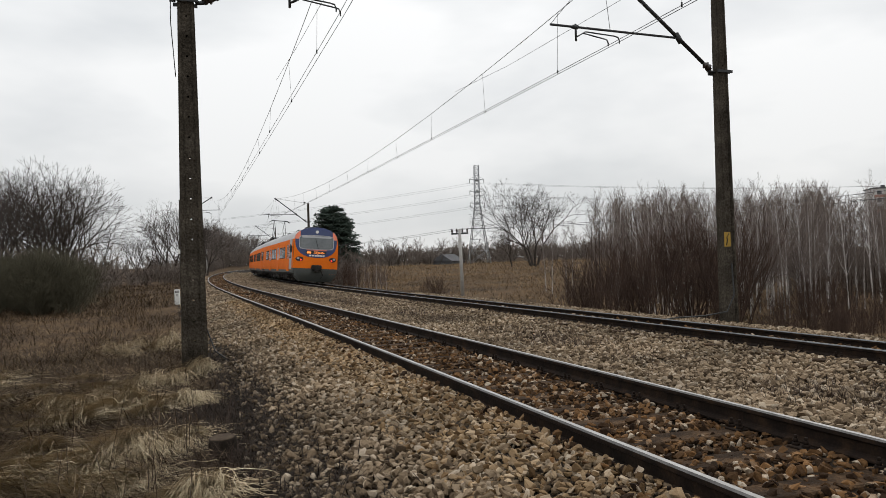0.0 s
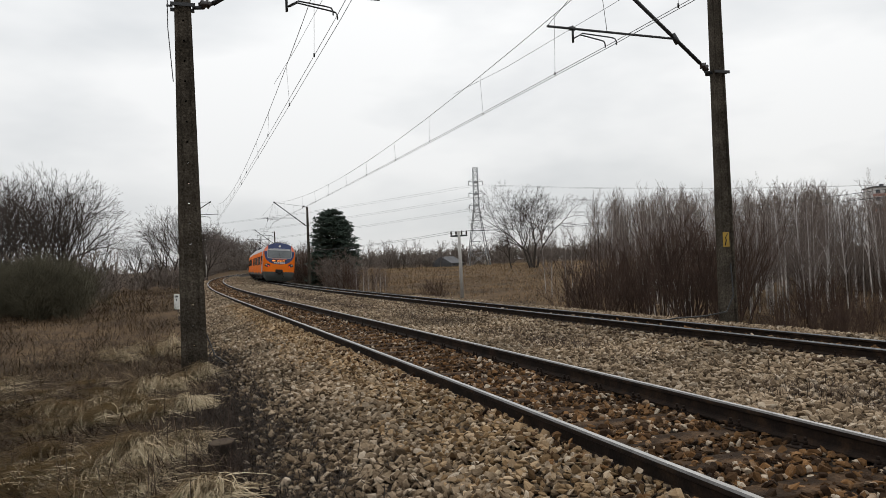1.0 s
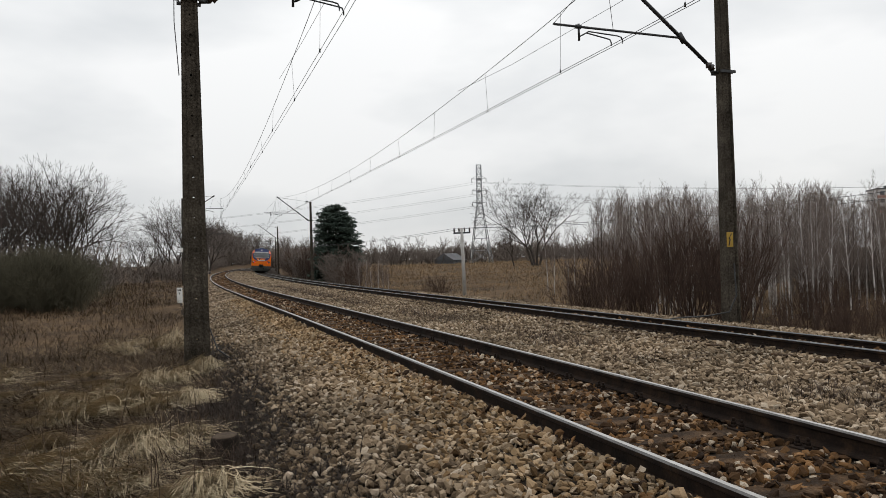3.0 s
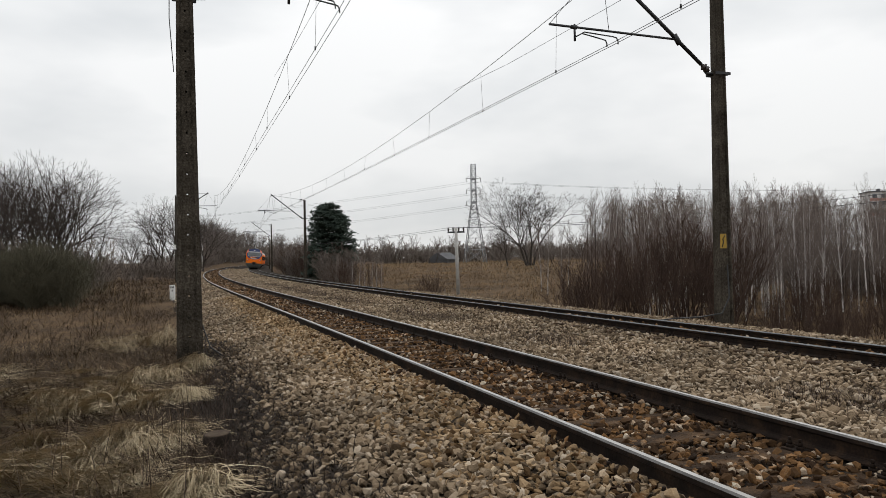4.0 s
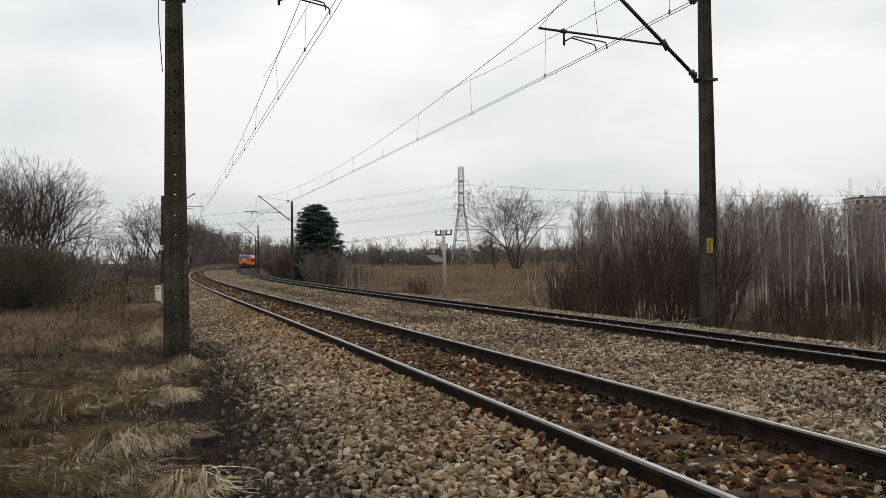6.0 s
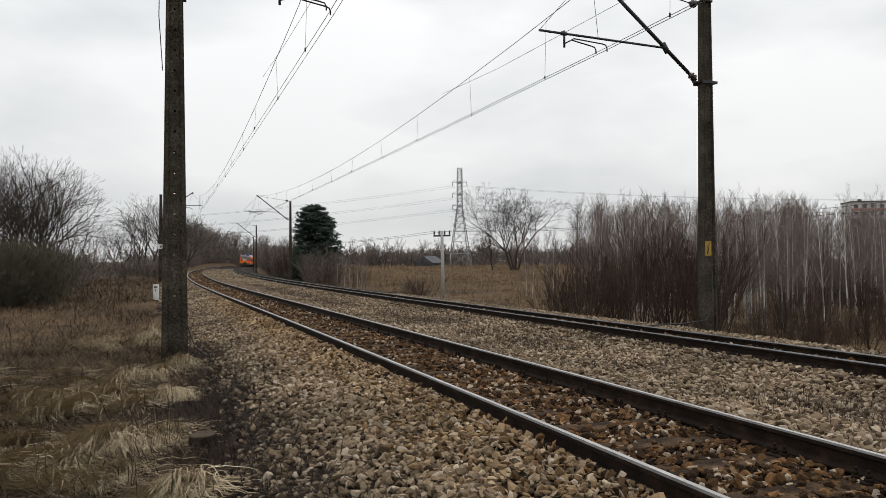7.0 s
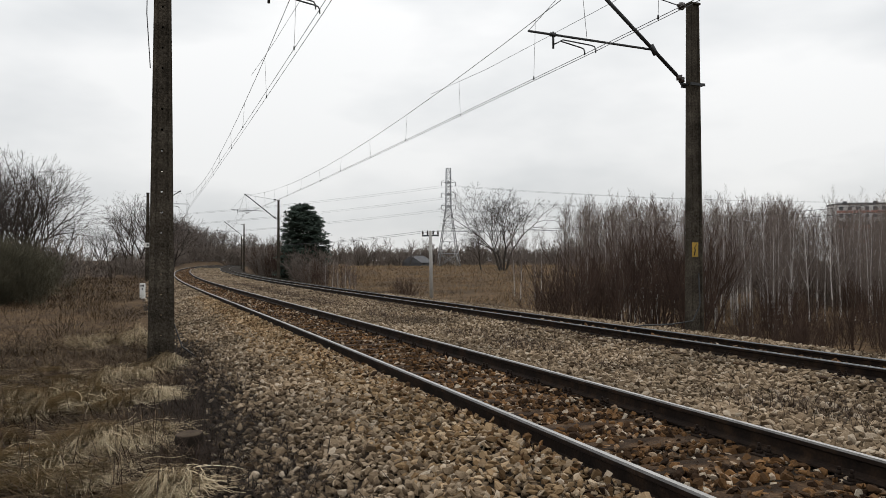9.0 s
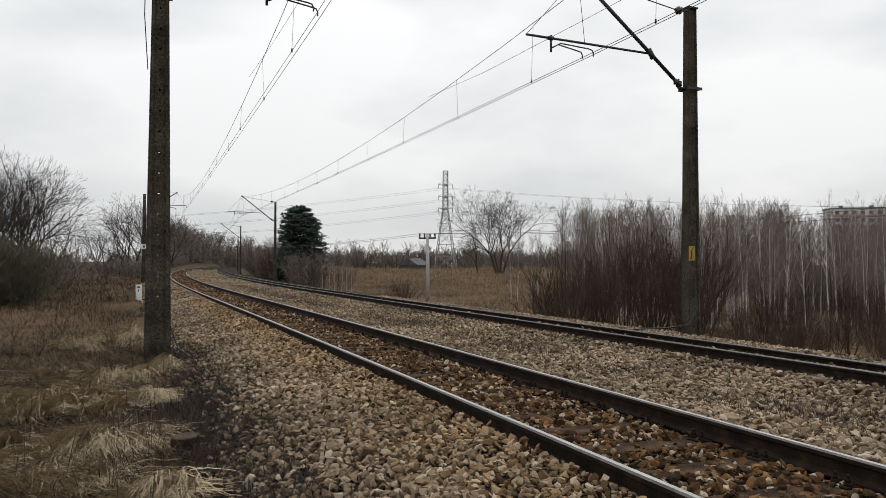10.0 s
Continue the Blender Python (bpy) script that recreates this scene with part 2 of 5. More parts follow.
def tube(bm, points, radii, sides=8, caps=True):
    """A round bar along points."""
    pts = [Vector(p) for p in points]
    radii = radii if isinstance(radii, (list, tuple)) else [radii] * len(pts)
    rings = []
    for k, p in enumerate(pts):
        d = (pts[min(k + 1, len(pts) - 1)] - pts[max(k - 1, 0)]).normalized()
        a = d.cross(Vector((0, 0, 1)) if abs(d.z) < 0.9 else Vector((1, 0, 0))).normalized()
        b = d.cross(a)
        rings.append([bm.verts.new(p + (a * math.cos(t) + b * math.sin(t)) * radii[k]) for t in (2 * math.pi * j / sides for j in range(sides))])
    for r, s in zip(rings, rings[1:]):
        for j in range(sides):
            f = bm.faces.new((r[j], r[(j + 1) % sides], s[(j + 1) % sides], s[j]))
            f.smooth = True
    if caps:
        bm.faces.new(list(reversed(rings[0])))
        bm.faces.new(rings[-1])
    return bm


def tubed(points, radii, sides=8):
    return tube(bmesh.new(), points, radii, sides)


def empty(name, m=None):
    ob = new(name)
    ob.empty_display_size = 0.3
    if m is not None:
        ob.matrix_basis = m
    return ob


# ------------------------------------------------------------------ the line of the tracks
GAP = 5.44                       # between the centres of the two tracks
Z2, CANT1, CANT2 = -0.083, 0.02, 0.114
STEP = 0.5
S_AX = np.arange(-60, 400, STEP)
KAPPA = np.interp(S_AX, [-10, 40, 80, 120, 160, 200, 250, 330], [0.24, -0.152, -0.1, -0.1, -0.05, 0, -0.2, -0.16]) / 100
HEAD = np.cumsum(KAPPA) * STEP
I_0 = int(round(60 / STEP))
HEAD = HEAD - HEAD[I_0] + 0.38266
CX, CY = np.cumsum(-np.sin(HEAD)) * STEP, np.cumsum(np.cos(HEAD)) * STEP
CX, CY = CX - CX[I_0] + 2.058, CY - CY[I_0] + 4.0


def grade(s):
    return 0.000587 * min(max(s, -40), 200)


def on_line(s, o, z=0.0):
    """The place at s metres along the line, o metres to the right of the near track's middle, z over its left rail."""
    h = np.interp(s, S_AX, HEAD)
    return Vector((np.interp(s, S_AX, CX) + math.cos(h) * o, np.interp(s, S_AX, CY) + math.sin(h) * o, z + grade(s)))


def turned(s):
    return math.degrees(np.interp(s, S_AX, HEAD))


def on_line_pose(s, o, z=0.0):
    p = on_line(s, o, z)
    return pose(p.x, p.y, p.z, 0, 0, turned(s))


def along(x, y):
    """For arrays of places: how far along the line and how far to the right of it."""
    x, y = np.asarray(x, float), np.asarray(y, float)
    shape = x.shape
    x, y = x.ravel(), y.ravel()
    s, o = np.empty(len(x)), np.empty(len(x))
    ax, ay, ah, asx = CX[::4], CY[::4], HEAD[::4], S_AX[::4]
    for k in range(0, len(x), 4000):
        d = (x[k:k + 4000, None] - ax) ** 2 + (y[k:k + 4000, None] - ay) ** 2
        j = d.argmin(1)
        dx, dy = x[k:k + 4000] - ax[j], y[k:k + 4000] - ay[j]
        s[k:k + 4000] = asx[j] - dx * np.sin(ah[j]) + dy * np.cos(ah[j])
        o[k:k + 4000] = dx * np.cos(ah[j]) + dy * np.sin(ah[j])
    return s.reshape(shape), o.reshape(shape)


BED_O = [-3.2, -2.85, -2.5, -1.9, -1.3, -0.95, -0.8, -0.68, 0.72, 1.3, 2.0, 2.75, 3.4, GAP - 1.4, GAP - 0.75, GAP + 0.75, GAP + 1.5, GAP + 2.1, GAP + 2.7, GAP + 4.6]
BED_Z = [-0.75, -0.58, -0.42, -0.285, -0.175, -0.125, -0.13, -0.205, -0.2, -0.21, -0.29, -0.33, -0.32, -0.28, -0.26, -0.32, -0.32, -0.34, -0.62, -1.75]


def bed_height(o):
    return np.interp(o, BED_O, BED_Z)


def wave(x, y, a=1.0):
    return a * (0.5 * np.sin(0.31 * x + 0.7) * np.sin(0.27 * y + 1.9) + 0.3 * np.sin(0.83 * x - 0.41 * y) + 0.2 * np.sin(1.7 * x + 1.3 * y + 0.4))


def ground_height(x, y):
    """The land on both sides of the line; under the ballast it lies lower."""
    s, o = along(x, y)
    d = np.hypot(x, y)
    z = np.interp(o, [-400, -70, -25, -9, -4.2, -2.8, -2.3, GAP + 2.6, GAP + 4.4, GAP + 7, GAP + 30, GAP + 120], [2.6, 2.4, -0.2, -0.68, -0.62, -0.55, -0.95, -1.9, -1.72, -1.72, -1.6, -0.6])
    z = z + wave(x, y, 0.09) * np.clip((np.abs(o - 1.5) - 4) / 4, 0, 1)
    far = np.clip((d - 120) / 200, 0, 1)
    z = z * (1 - far) + far * np.where(o < 0, 1.5, 0.2)
    return z


def ground_at(x, y):
    return float(ground_height(np.array([x]), np.array([y]))[0])


def graded_axis(near, step, far, grow):
    v, x, d = [0.0], 0.0, step
    while x < far:
        if x > near:
            d *= grow
        x += d
        v.append(x)
    v = np.array(v)
    return np.r_[-v[:0:-1], v]


def build_ground():
    u, w = graded_axis(34, 0.5, 3200, 1.13), graded_axis(60, 0.7, 3200, 1.13)
    uu, ww = np.meshgrid(u, w)
    c, s = math.cos(radians(21)), math.sin(radians(21))
    x, y = 0 + c * uu - s * ww, 18 + s * uu + c * ww
    z = ground_height(x, y)
    n, m = uu.shape
    i = np.arange(n * m).reshape(n, m)
    f = np.stack([i[:-1, :-1], i[:-1, 1:], i[1:, 1:], i[1:, :-1]], -1).reshape(-1, 4)
    ob = new("ground", fast_mesh("ground", np.stack([x, y, z], -1).reshape(-1, 3), f, [M_SOIL], smooth=True))
    tagged(ob, "brown winter meadow of dry trampled grass", "ground", kind="structure")
    return ob


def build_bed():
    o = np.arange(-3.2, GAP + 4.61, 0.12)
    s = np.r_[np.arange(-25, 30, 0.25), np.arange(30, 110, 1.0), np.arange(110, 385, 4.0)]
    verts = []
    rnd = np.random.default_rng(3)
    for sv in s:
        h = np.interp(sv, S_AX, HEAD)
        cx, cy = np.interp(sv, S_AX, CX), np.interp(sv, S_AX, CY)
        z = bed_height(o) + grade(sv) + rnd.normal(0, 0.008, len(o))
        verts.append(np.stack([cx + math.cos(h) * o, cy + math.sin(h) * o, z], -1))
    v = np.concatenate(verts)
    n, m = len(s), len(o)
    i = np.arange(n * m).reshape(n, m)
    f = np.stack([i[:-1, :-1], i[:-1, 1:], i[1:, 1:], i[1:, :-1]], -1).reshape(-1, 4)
    # the sheet's dark colour stands in for shade deep between the stones
    ob = new("ballast_bed", fast_mesh("ballast_bed", v, f, [M_BED_SHADED]))
    return tagged(ob, "long ballast bank under two tracks, painted near black as gap shade", "ballast", kind="structure")


# ------------------------------------------------------------------ rails and sleepers
RAIL_PROFILE = [(-0.0625, -0.149), (0.0625, -0.149), (0.0625, -0.139), (0.018, -0.125), (0.008, -0.115), (0.008, -0.050), (0.0335, -0.036),
                (0.0335, -0.010), (0.018, 0.0), (-0.018, 0.0), (-0.0335, -0.010), (-0.0335, -0.036), (-0.008, -0.050), (-0.008, -0.115), (-0.018, -0.125), (-0.0625, -0.139)]


def build_rail(o, z, top, label):
    s = np.r_[np.arange(-22, 30, 0.5), np.arange(30, 385, 2.0)]
    k = len(RAIL_PROFILE)
    verts = []
    for sv in s:
        h, g = np.interp(sv, S_AX, HEAD), grade(sv)
        cx, cy = np.interp(sv, S_AX, CX), np.interp(sv, S_AX, CY)
        for a, b in RAIL_PROFILE:
            verts.append((cx + math.cos(h) * (o + a), cy + math.sin(h) * (o + a), z + b + g))
    n = len(s)
    i = np.arange(n * k).reshape(n, k)
    ob = empty("rail")
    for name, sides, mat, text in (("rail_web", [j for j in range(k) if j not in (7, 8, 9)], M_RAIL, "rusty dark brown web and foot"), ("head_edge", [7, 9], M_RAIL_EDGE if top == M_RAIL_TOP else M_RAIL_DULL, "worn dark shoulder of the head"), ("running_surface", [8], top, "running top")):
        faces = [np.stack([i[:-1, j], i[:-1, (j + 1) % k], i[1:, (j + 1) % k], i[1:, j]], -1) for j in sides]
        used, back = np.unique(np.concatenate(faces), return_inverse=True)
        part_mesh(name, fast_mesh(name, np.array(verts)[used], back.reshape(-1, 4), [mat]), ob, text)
    return tagged(ob, label, "rail", "rails of the two tracks")


def sleeper_meshes():
    bm = boxed(-1.28, -0.125, -0.15, 1.28, 0.125, 0, bevel=0.012)
    for v in bm.verts:
        v.co.z += 0.006 * math.sin(v.co.x * 7.0)
    body = bpy.data.meshes.new("beam")
    bm.to_mesh(body)
    bm.free()
    body.materials.append(M_SLEEPER)
    bm = boxed(-0.17, -0.08, 0, 0.17, 0.08, 0.016, bevel=0.004)
    plate = bpy.data.meshes.new("base_plate")
    bm.to_mesh(plate)
    bm.free()
    plate.materials.append(M_RAIL)
    bm = bmesh.new()
    tube(bm, [(0, 0, 0.012), (0, 0, 0.035)], 0.026, 8)
    tube(bm, [(0, 0, 0.034), (0, 0, 0.062)], 0.017, 6)
    tube(bm, [(0, 0, 0.062), (0, 0, 0.085)], 0.011, 6)
    screw = bpy.data.meshes.new("screw")
    bm.to_mesh(screw)
    bm.free()
    screw.materials.append(M_RAIL)
    return body, plate, screw


def build_sleepers():
    body, plate, screw = sleeper_meshes()
    rnd = random.Random(5)
    for o, zl, cant, last in ((0.0, 0.0, CANT1, 62), (GAP, Z2, CANT2, 40)):
        s = -5.35 if o == 0 else -2.0
        while s < last:
            tilt = math.degrees(math.atan2(cant, 1.507))
            m = on_line_pose(s, o, zl - cant / 2 - 0.166) @ pose(0, 0, 0, 0, tilt, rnd.uniform(-0.8, 0.8))
            ob = empty("sleeper", m)
            part_mesh("beam", body, ob)
            if s < 17:
                for side in (-0.7535, 0.7535):
                    p = part_mesh("base_plate", plate, ob, "rusty steel base plate")
                    p.location = (side, 0, 0)
                    for dx in (-0.12, 0.12):
                        for dy in (-0.045, 0.045) if s < 9 else (0.0,):
                            q = part_mesh("screw", screw, p)
                            q.location = (dx, dy, 0)
            tagged(ob, "dark oil-stained wooden sleeper half sunk in ballast", "sleeper", "sleepers under the tracks")
            s += 0.65


# ------------------------------------------------------------------ stones
def stone_shapes(count, rough, seed):
    """Small angular stones as arrays: the hulls of a few points on a blunt block."""
    out = []
    rnd = np.random.default_rng(seed)
    for _ in range(count):
        bm = bmesh.new()
        v = rnd.normal(0, 1, (13 if rough else 8, 3))
        v /= (np.abs(v) ** 3.2).sum(1, keepdims=True) ** (1 / 3.2)
        v *= rnd.uniform(0.86, 1.12, (len(v), 1)) * np.array([rnd.uniform(1.05, 1.4), rnd.uniform(0.85, 1.05), rnd.uniform(0.6, 0.85)])
        for p in v:
            bm.verts.new(p)
        hull = bmesh.ops.convex_hull(bm, input=bm.verts[:])
        bmesh.ops.delete(bm, geom=list({g for g in hull["geom_interior"] + hull["geom_unused"] if isinstance(g, bmesh.types.BMVert)}), context="VERTS")
        bmesh.ops.triangulate(bm, faces=bm.faces[:])
        bm.verts.index_update()
        bm.faces.ensure_lookup_table()
        v = np.array([p.co[:] for p in bm.verts])
        f = np.array([[p.index for p in face.verts] for face in bm.faces])
        bm.free()
        out.append((v, f))
    return out


def turns(rnd, n, lean=0.5):
    """n random turns: any way round, leaning a little."""
    a, b, c = rnd.uniform(0, 2 * np.pi, n), rnd.normal(0, lean, n), rnd.normal(0, lean, n)
    ca, sa, cb, sb, cc, sc = np.cos(a), np.sin(a), np.cos(b), np.sin(b), np.cos(c), np.sin(c)
    z, o = np.zeros(n), np.ones(n)
    rz = np.stack([np.stack([ca, -sa, z], -1), np.stack([sa, ca, z], -1), np.stack([z, z, o], -1)], 1)
    rx = np.stack([np.stack([o, z, z], -1), np.stack([z, cb, -sb], -1), np.stack([z, sb, cb], -1)], 1)
    ry = np.stack([np.stack([cc, z, sc], -1), np.stack([z, o, z], -1), np.stack([-sc, z, cc], -1)], 1)
    return rz @ rx @ ry


def scatter(shapes, places, sizes, rnd, lean=0.5):
    """All copies of the shapes at the places, as one pair of arrays."""
    verts, faces, base = [], [], 0
    kind = rnd.integers(0, len(shapes), len(places))
    rot = turns(rnd, len(places), lean)
    for k, (v, f) in enumerate(shapes):
        sel = np.where(kind == k)[0]
        if not len(sel):
            continue
        w = np.einsum("nij,vj->nvi", rot[sel], v) * sizes[sel][:, None, None] + places[sel][:, None, :]
        verts.append(w.reshape(-1, 3))
        faces.append((f[None] + (np.arange(len(sel)) * len(v))[:, None, None]).reshape(-1, f.shape[1]) + base)
        base += len(sel) * len(v)
    return np.concatenate(verts), np.concatenate(faces)


def line_places(s, o, z):
    h = np.interp(s, S_AX, HEAD)
    g = 0.000587 * np.clip(s, -40, 200)
    return np.stack([np.interp(s, S_AX, CX) + np.cos(h) * o, np.interp(s, S_AX, CY) + np.sin(h) * o, z + g], -1)


def near_rail(o):
    d = np.full(len(o), 9.0)
    for r in (-0.7535, 0.7535, GAP - 0.7535, GAP + 0.7535):
        d = np.minimum(d, np.abs(o - r))
    return d


def build_stones(bed):
    rnd = np.random.default_rng(11)
    fine, coarse = stone_shapes(10, True, 1), stone_shapes(8, False, 2)

    def lay(name, s0, s1, o0, o1, share, size, shapes, mat, label, keep=None, lift=(0.1, 0.9)):
        """Stones side by side with narrow gaps; share: how many of the places are filled."""
        pitch = 2.0 * size
        s, o = np.meshgrid(np.arange(s0, s1, pitch), np.arange(o0, o1, pitch))
        s, o = s.ravel() + rnd.uniform(-0.42, 0.42, s.size) * pitch, o.ravel() + rnd.uniform(-0.42, 0.42, o.size) * pitch
        ok = (near_rail(o) > 0.08) & (rnd.random(len(s)) < share)
        if keep is not None:
            ok &= keep(s, o, rnd)
        s, o = s[ok], o[ok]
        r = size * np.exp(rnd.normal(0, 0.17, len(s)))
        p = line_places(s, o, bed_height(o) + r * rnd.uniform(*lift, len(s)))
        v, f = scatter(shapes, p, r, rnd, 0.6)
        ob = new(name, fast_mesh(name, v, f, [mat]))
        tagged(ob, label, "ballast", kind="stuff")
        return ob

    def edge(s, o, r):
        """The stones thin out raggedly towards the grass."""
        lim = -2.5 + 0.2 * np.sin(s * 0.9 + 2.2) + 0.12 * np.sin(s * 3.1 + 1) + r.normal(0, 0.25, len(s))
        return o > lim

    def between(s, o, r):
        """Few stones lie on the sleepers."""
        at = (s + 5.35) % 0.65
        few = 0.1 + 0.5 * np.clip((8.5 - s) / 3, 0, 1) * (0.6 + 0.4 * np.sin(s * 2.1 + o * 3))
        return (at > 0.15) & (at < 0.5) | (r.random(len(s)) < few)

    text = "loose angular grey and brown crushed stones"
    tan, rusty = "tan stained stones beside the rail", "rust-stained stones between the rails"
    high = (0.7, 1.7)
    lay("ballast_stones", -1.5, 10, -3.6, -1.45, 0.95, 0.0265, fine, M_STONE, text, edge)
    lay("ballast_stones", -1.5, 10, -3.3, -1.45, 0.5, 0.0265, fine, M_STONE, text, edge, high)
    lay("ballast_stones", -1.5, 10, -1.75, -0.8, 0.6, 0.025, fine, M_STONE, text)
    lay("ballast_stones", -1.5, 10, -1.75, -0.8, 0.75, 0.025, fine, M_STONE_TAN, tan, None, (0.3, 1.3))
    lay("ballast_stones", -1.5, 10, -1.1, -0.8, 0.3, 0.024, fine, M_STONE_RUST, "rust-stained stones beside the rail", None, (0.6, 1.5))
    lay("ballast_stones", 10, 26, -3.5, -1.3, 1.0, 0.029, coarse, M_STONE, text, edge, (0.2, 1.3))
    lay("ballast_stones", 10, 26, -1.6, -0.8, 0.9, 0.029, coarse, M_STONE_TAN, tan, None, (0.2, 1.3))
    lay("ballast_stones", 26, 60, -3.4, -0.75, 0.9, 0.038, coarse, M_STONE, text, edge, (0.2, 1.2))
    lay("ballast_stones", 60, 150, -3.4, -0.75, 0.65, 0.062, coarse, M_STONE, text, edge)
    lay("ballast_stones", -1.5, 8, -0.7, 0.7, 0.9, 0.025, fine, M_STONE_RUST, rusty, between)
    lay("ballast_stones", -1.5, 8, -0.68, 0.68, 0.3, 0.025, fine, M_STONE_RUST, rusty, between, high)
    lay("ballast_stones", 8, 30, -0.7, 0.7, 0.95, 0.029, coarse, M_STONE_RUST, rusty, between)
    lay("ballast_stones", 30, 140, -0.7, 0.7, 0.7, 0.044, coarse, M_STONE_RUST, rusty)
    lay("ballast_stones", -1.5, 9, 0.8, GAP - 0.8, 1.0, 0.028, fine, M_STONE, text, None, (0.2, 1.4))
    lay("ballast_stones", 9, 26, 0.8, GAP - 0.8, 1.0, 0.03, coarse, M_STONE, text, None, (0.2, 1.4))
    lay("ballast_stones", 26, 60, 0.8, GAP - 0.8, 0.85, 0.04, coarse, M_STONE, text)
    lay("ballast_stones", 60, 150, 0.8, GAP - 0.8, 0.55, 0.066, coarse, M_STONE, text)
    lay("ballast_stones", 2, 45, GAP - 0.62, GAP + 0.62, 0.5, 0.03, coarse, M_STONE_RUST, rusty)
    lay("ballast_stones", -6, 30, GAP + 0.85, GAP + 2.9, 0.9, 0.032, coarse, M_STONE, text)
    # loose ones that can be told apart beside the camera's foot
    meshes = []
    for v, f in stone_shapes(8, True, 9):
        meshes.append(fast_mesh("stone", v * 0.027, f, [M_STONE_ONE]))
    for k in range(280):
        s, o = rnd.uniform(-0.5, 6.5), rnd.uniform(-2.9, -0.95)
        p = line_places(np.array([s]), np.array([o]), bed_height(np.array([o])) + 0.03)[0]
        ob = new("stone", meshes[k % 8])
        ob.matrix_basis = pose(*p, rnd.uniform(-30, 30), rnd.uniform(-30, 30), rnd.uniform(0, 360))
        ob.parent = bed


build_ground()
BED = build_bed()
for rail_o, rail_z in ((-0.7535, 0.0), (0.7535, -CANT1), (GAP - 0.7535, Z2), (GAP + 0.7535, Z2 - CANT2)):
    build_rail(rail_o, rail_z, M_RAIL_TOP if rail_o < 2 else M_RAIL_DULL, "long rusty steel rail with a polished running top" if rail_o < 2 else "long dark steel rail with a dull grey top")

# ------------------------------------------------------------------ masts and overhead line


def build_mast(m, height, foot, top, label, depth=0.85):
    """A tapered concrete mast of H section, its web pierced by a row of small holes. m: the pose of its foot."""
    ob = empty("catenary_mast", m)

    def half(z):
        return (foot + (top - foot) * z / height) / 2

    def slab(bm, fx0, fx1, fy0, fy1, z0, z1):
        c = [(fx, fy, z) for z in (z0, z1) for fx, fy in ((fx0, fy0), (fx1, fy0), (fx1, fy1), (fx0, fy1))]
        vs = [bm.verts.new((fx * half(z), fy * half(z) * depth, z)) for fx, fy, z in c]
        for f in ((3, 2, 1, 0), (4, 5, 6, 7), (0, 1, 5, 4), (1, 2, 6, 5), (2, 3, 7, 6), (3, 0, 4, 7)):
            bm.faces.new([vs[i] for i in f])

    for side in (-1, 1):
        bm = bmesh.new()
        a, b = sorted((side * 0.52, side * 1.0))
        slab(bm, a, b, -1, 1, 0, height)
        bmesh.ops.bevel(bm, geom=[e for e in bm.edges if abs(e.verts[0].co.z - e.verts[1].co.z) > 1], offset=0.018, segments=2, affect="EDGES")
        part("flange", bm, M_CONCRETE, ob)
    bm = bmesh.new()
    slab(bm, -0.52, -0.1, -0.72, 0.72, 0, height)
    slab(bm, 0.1, 0.52, -0.72, 0.72, 0, height)
    z = 0.0
    while z < height - 0.05:
        slab(bm, -0.1, 0.1, -0.72, 0.72, z, min(z + 0.313, height))
        z += 0.345
    part("web", bm, M_CONCRETE, ob)
    part("cap", boxed(-half(height) - 0.02, -half(height) * depth - 0.02, height, half(height) + 0.02, half(height) * depth + 0.02, height + 0.05, bevel=0.01), M_CONCRETE, ob)
    return tagged(ob, label, "mast", "catenary masts")


def insulator(bm, a, b, r=0.085):
    """A ribbed porcelain body from a to b."""
    a, b = Vector(a), Vector(b)
    pts, radii = [], []
    for k in range(9):
        pts.append(a.lerp(b, k / 8))
        radii.append((0.45, 0.5, 1.0, 0.95, 0.6, 1.05, 0.7, 0.45, 0.35)[k] * r)
    tube(bm, pts, radii, 10)


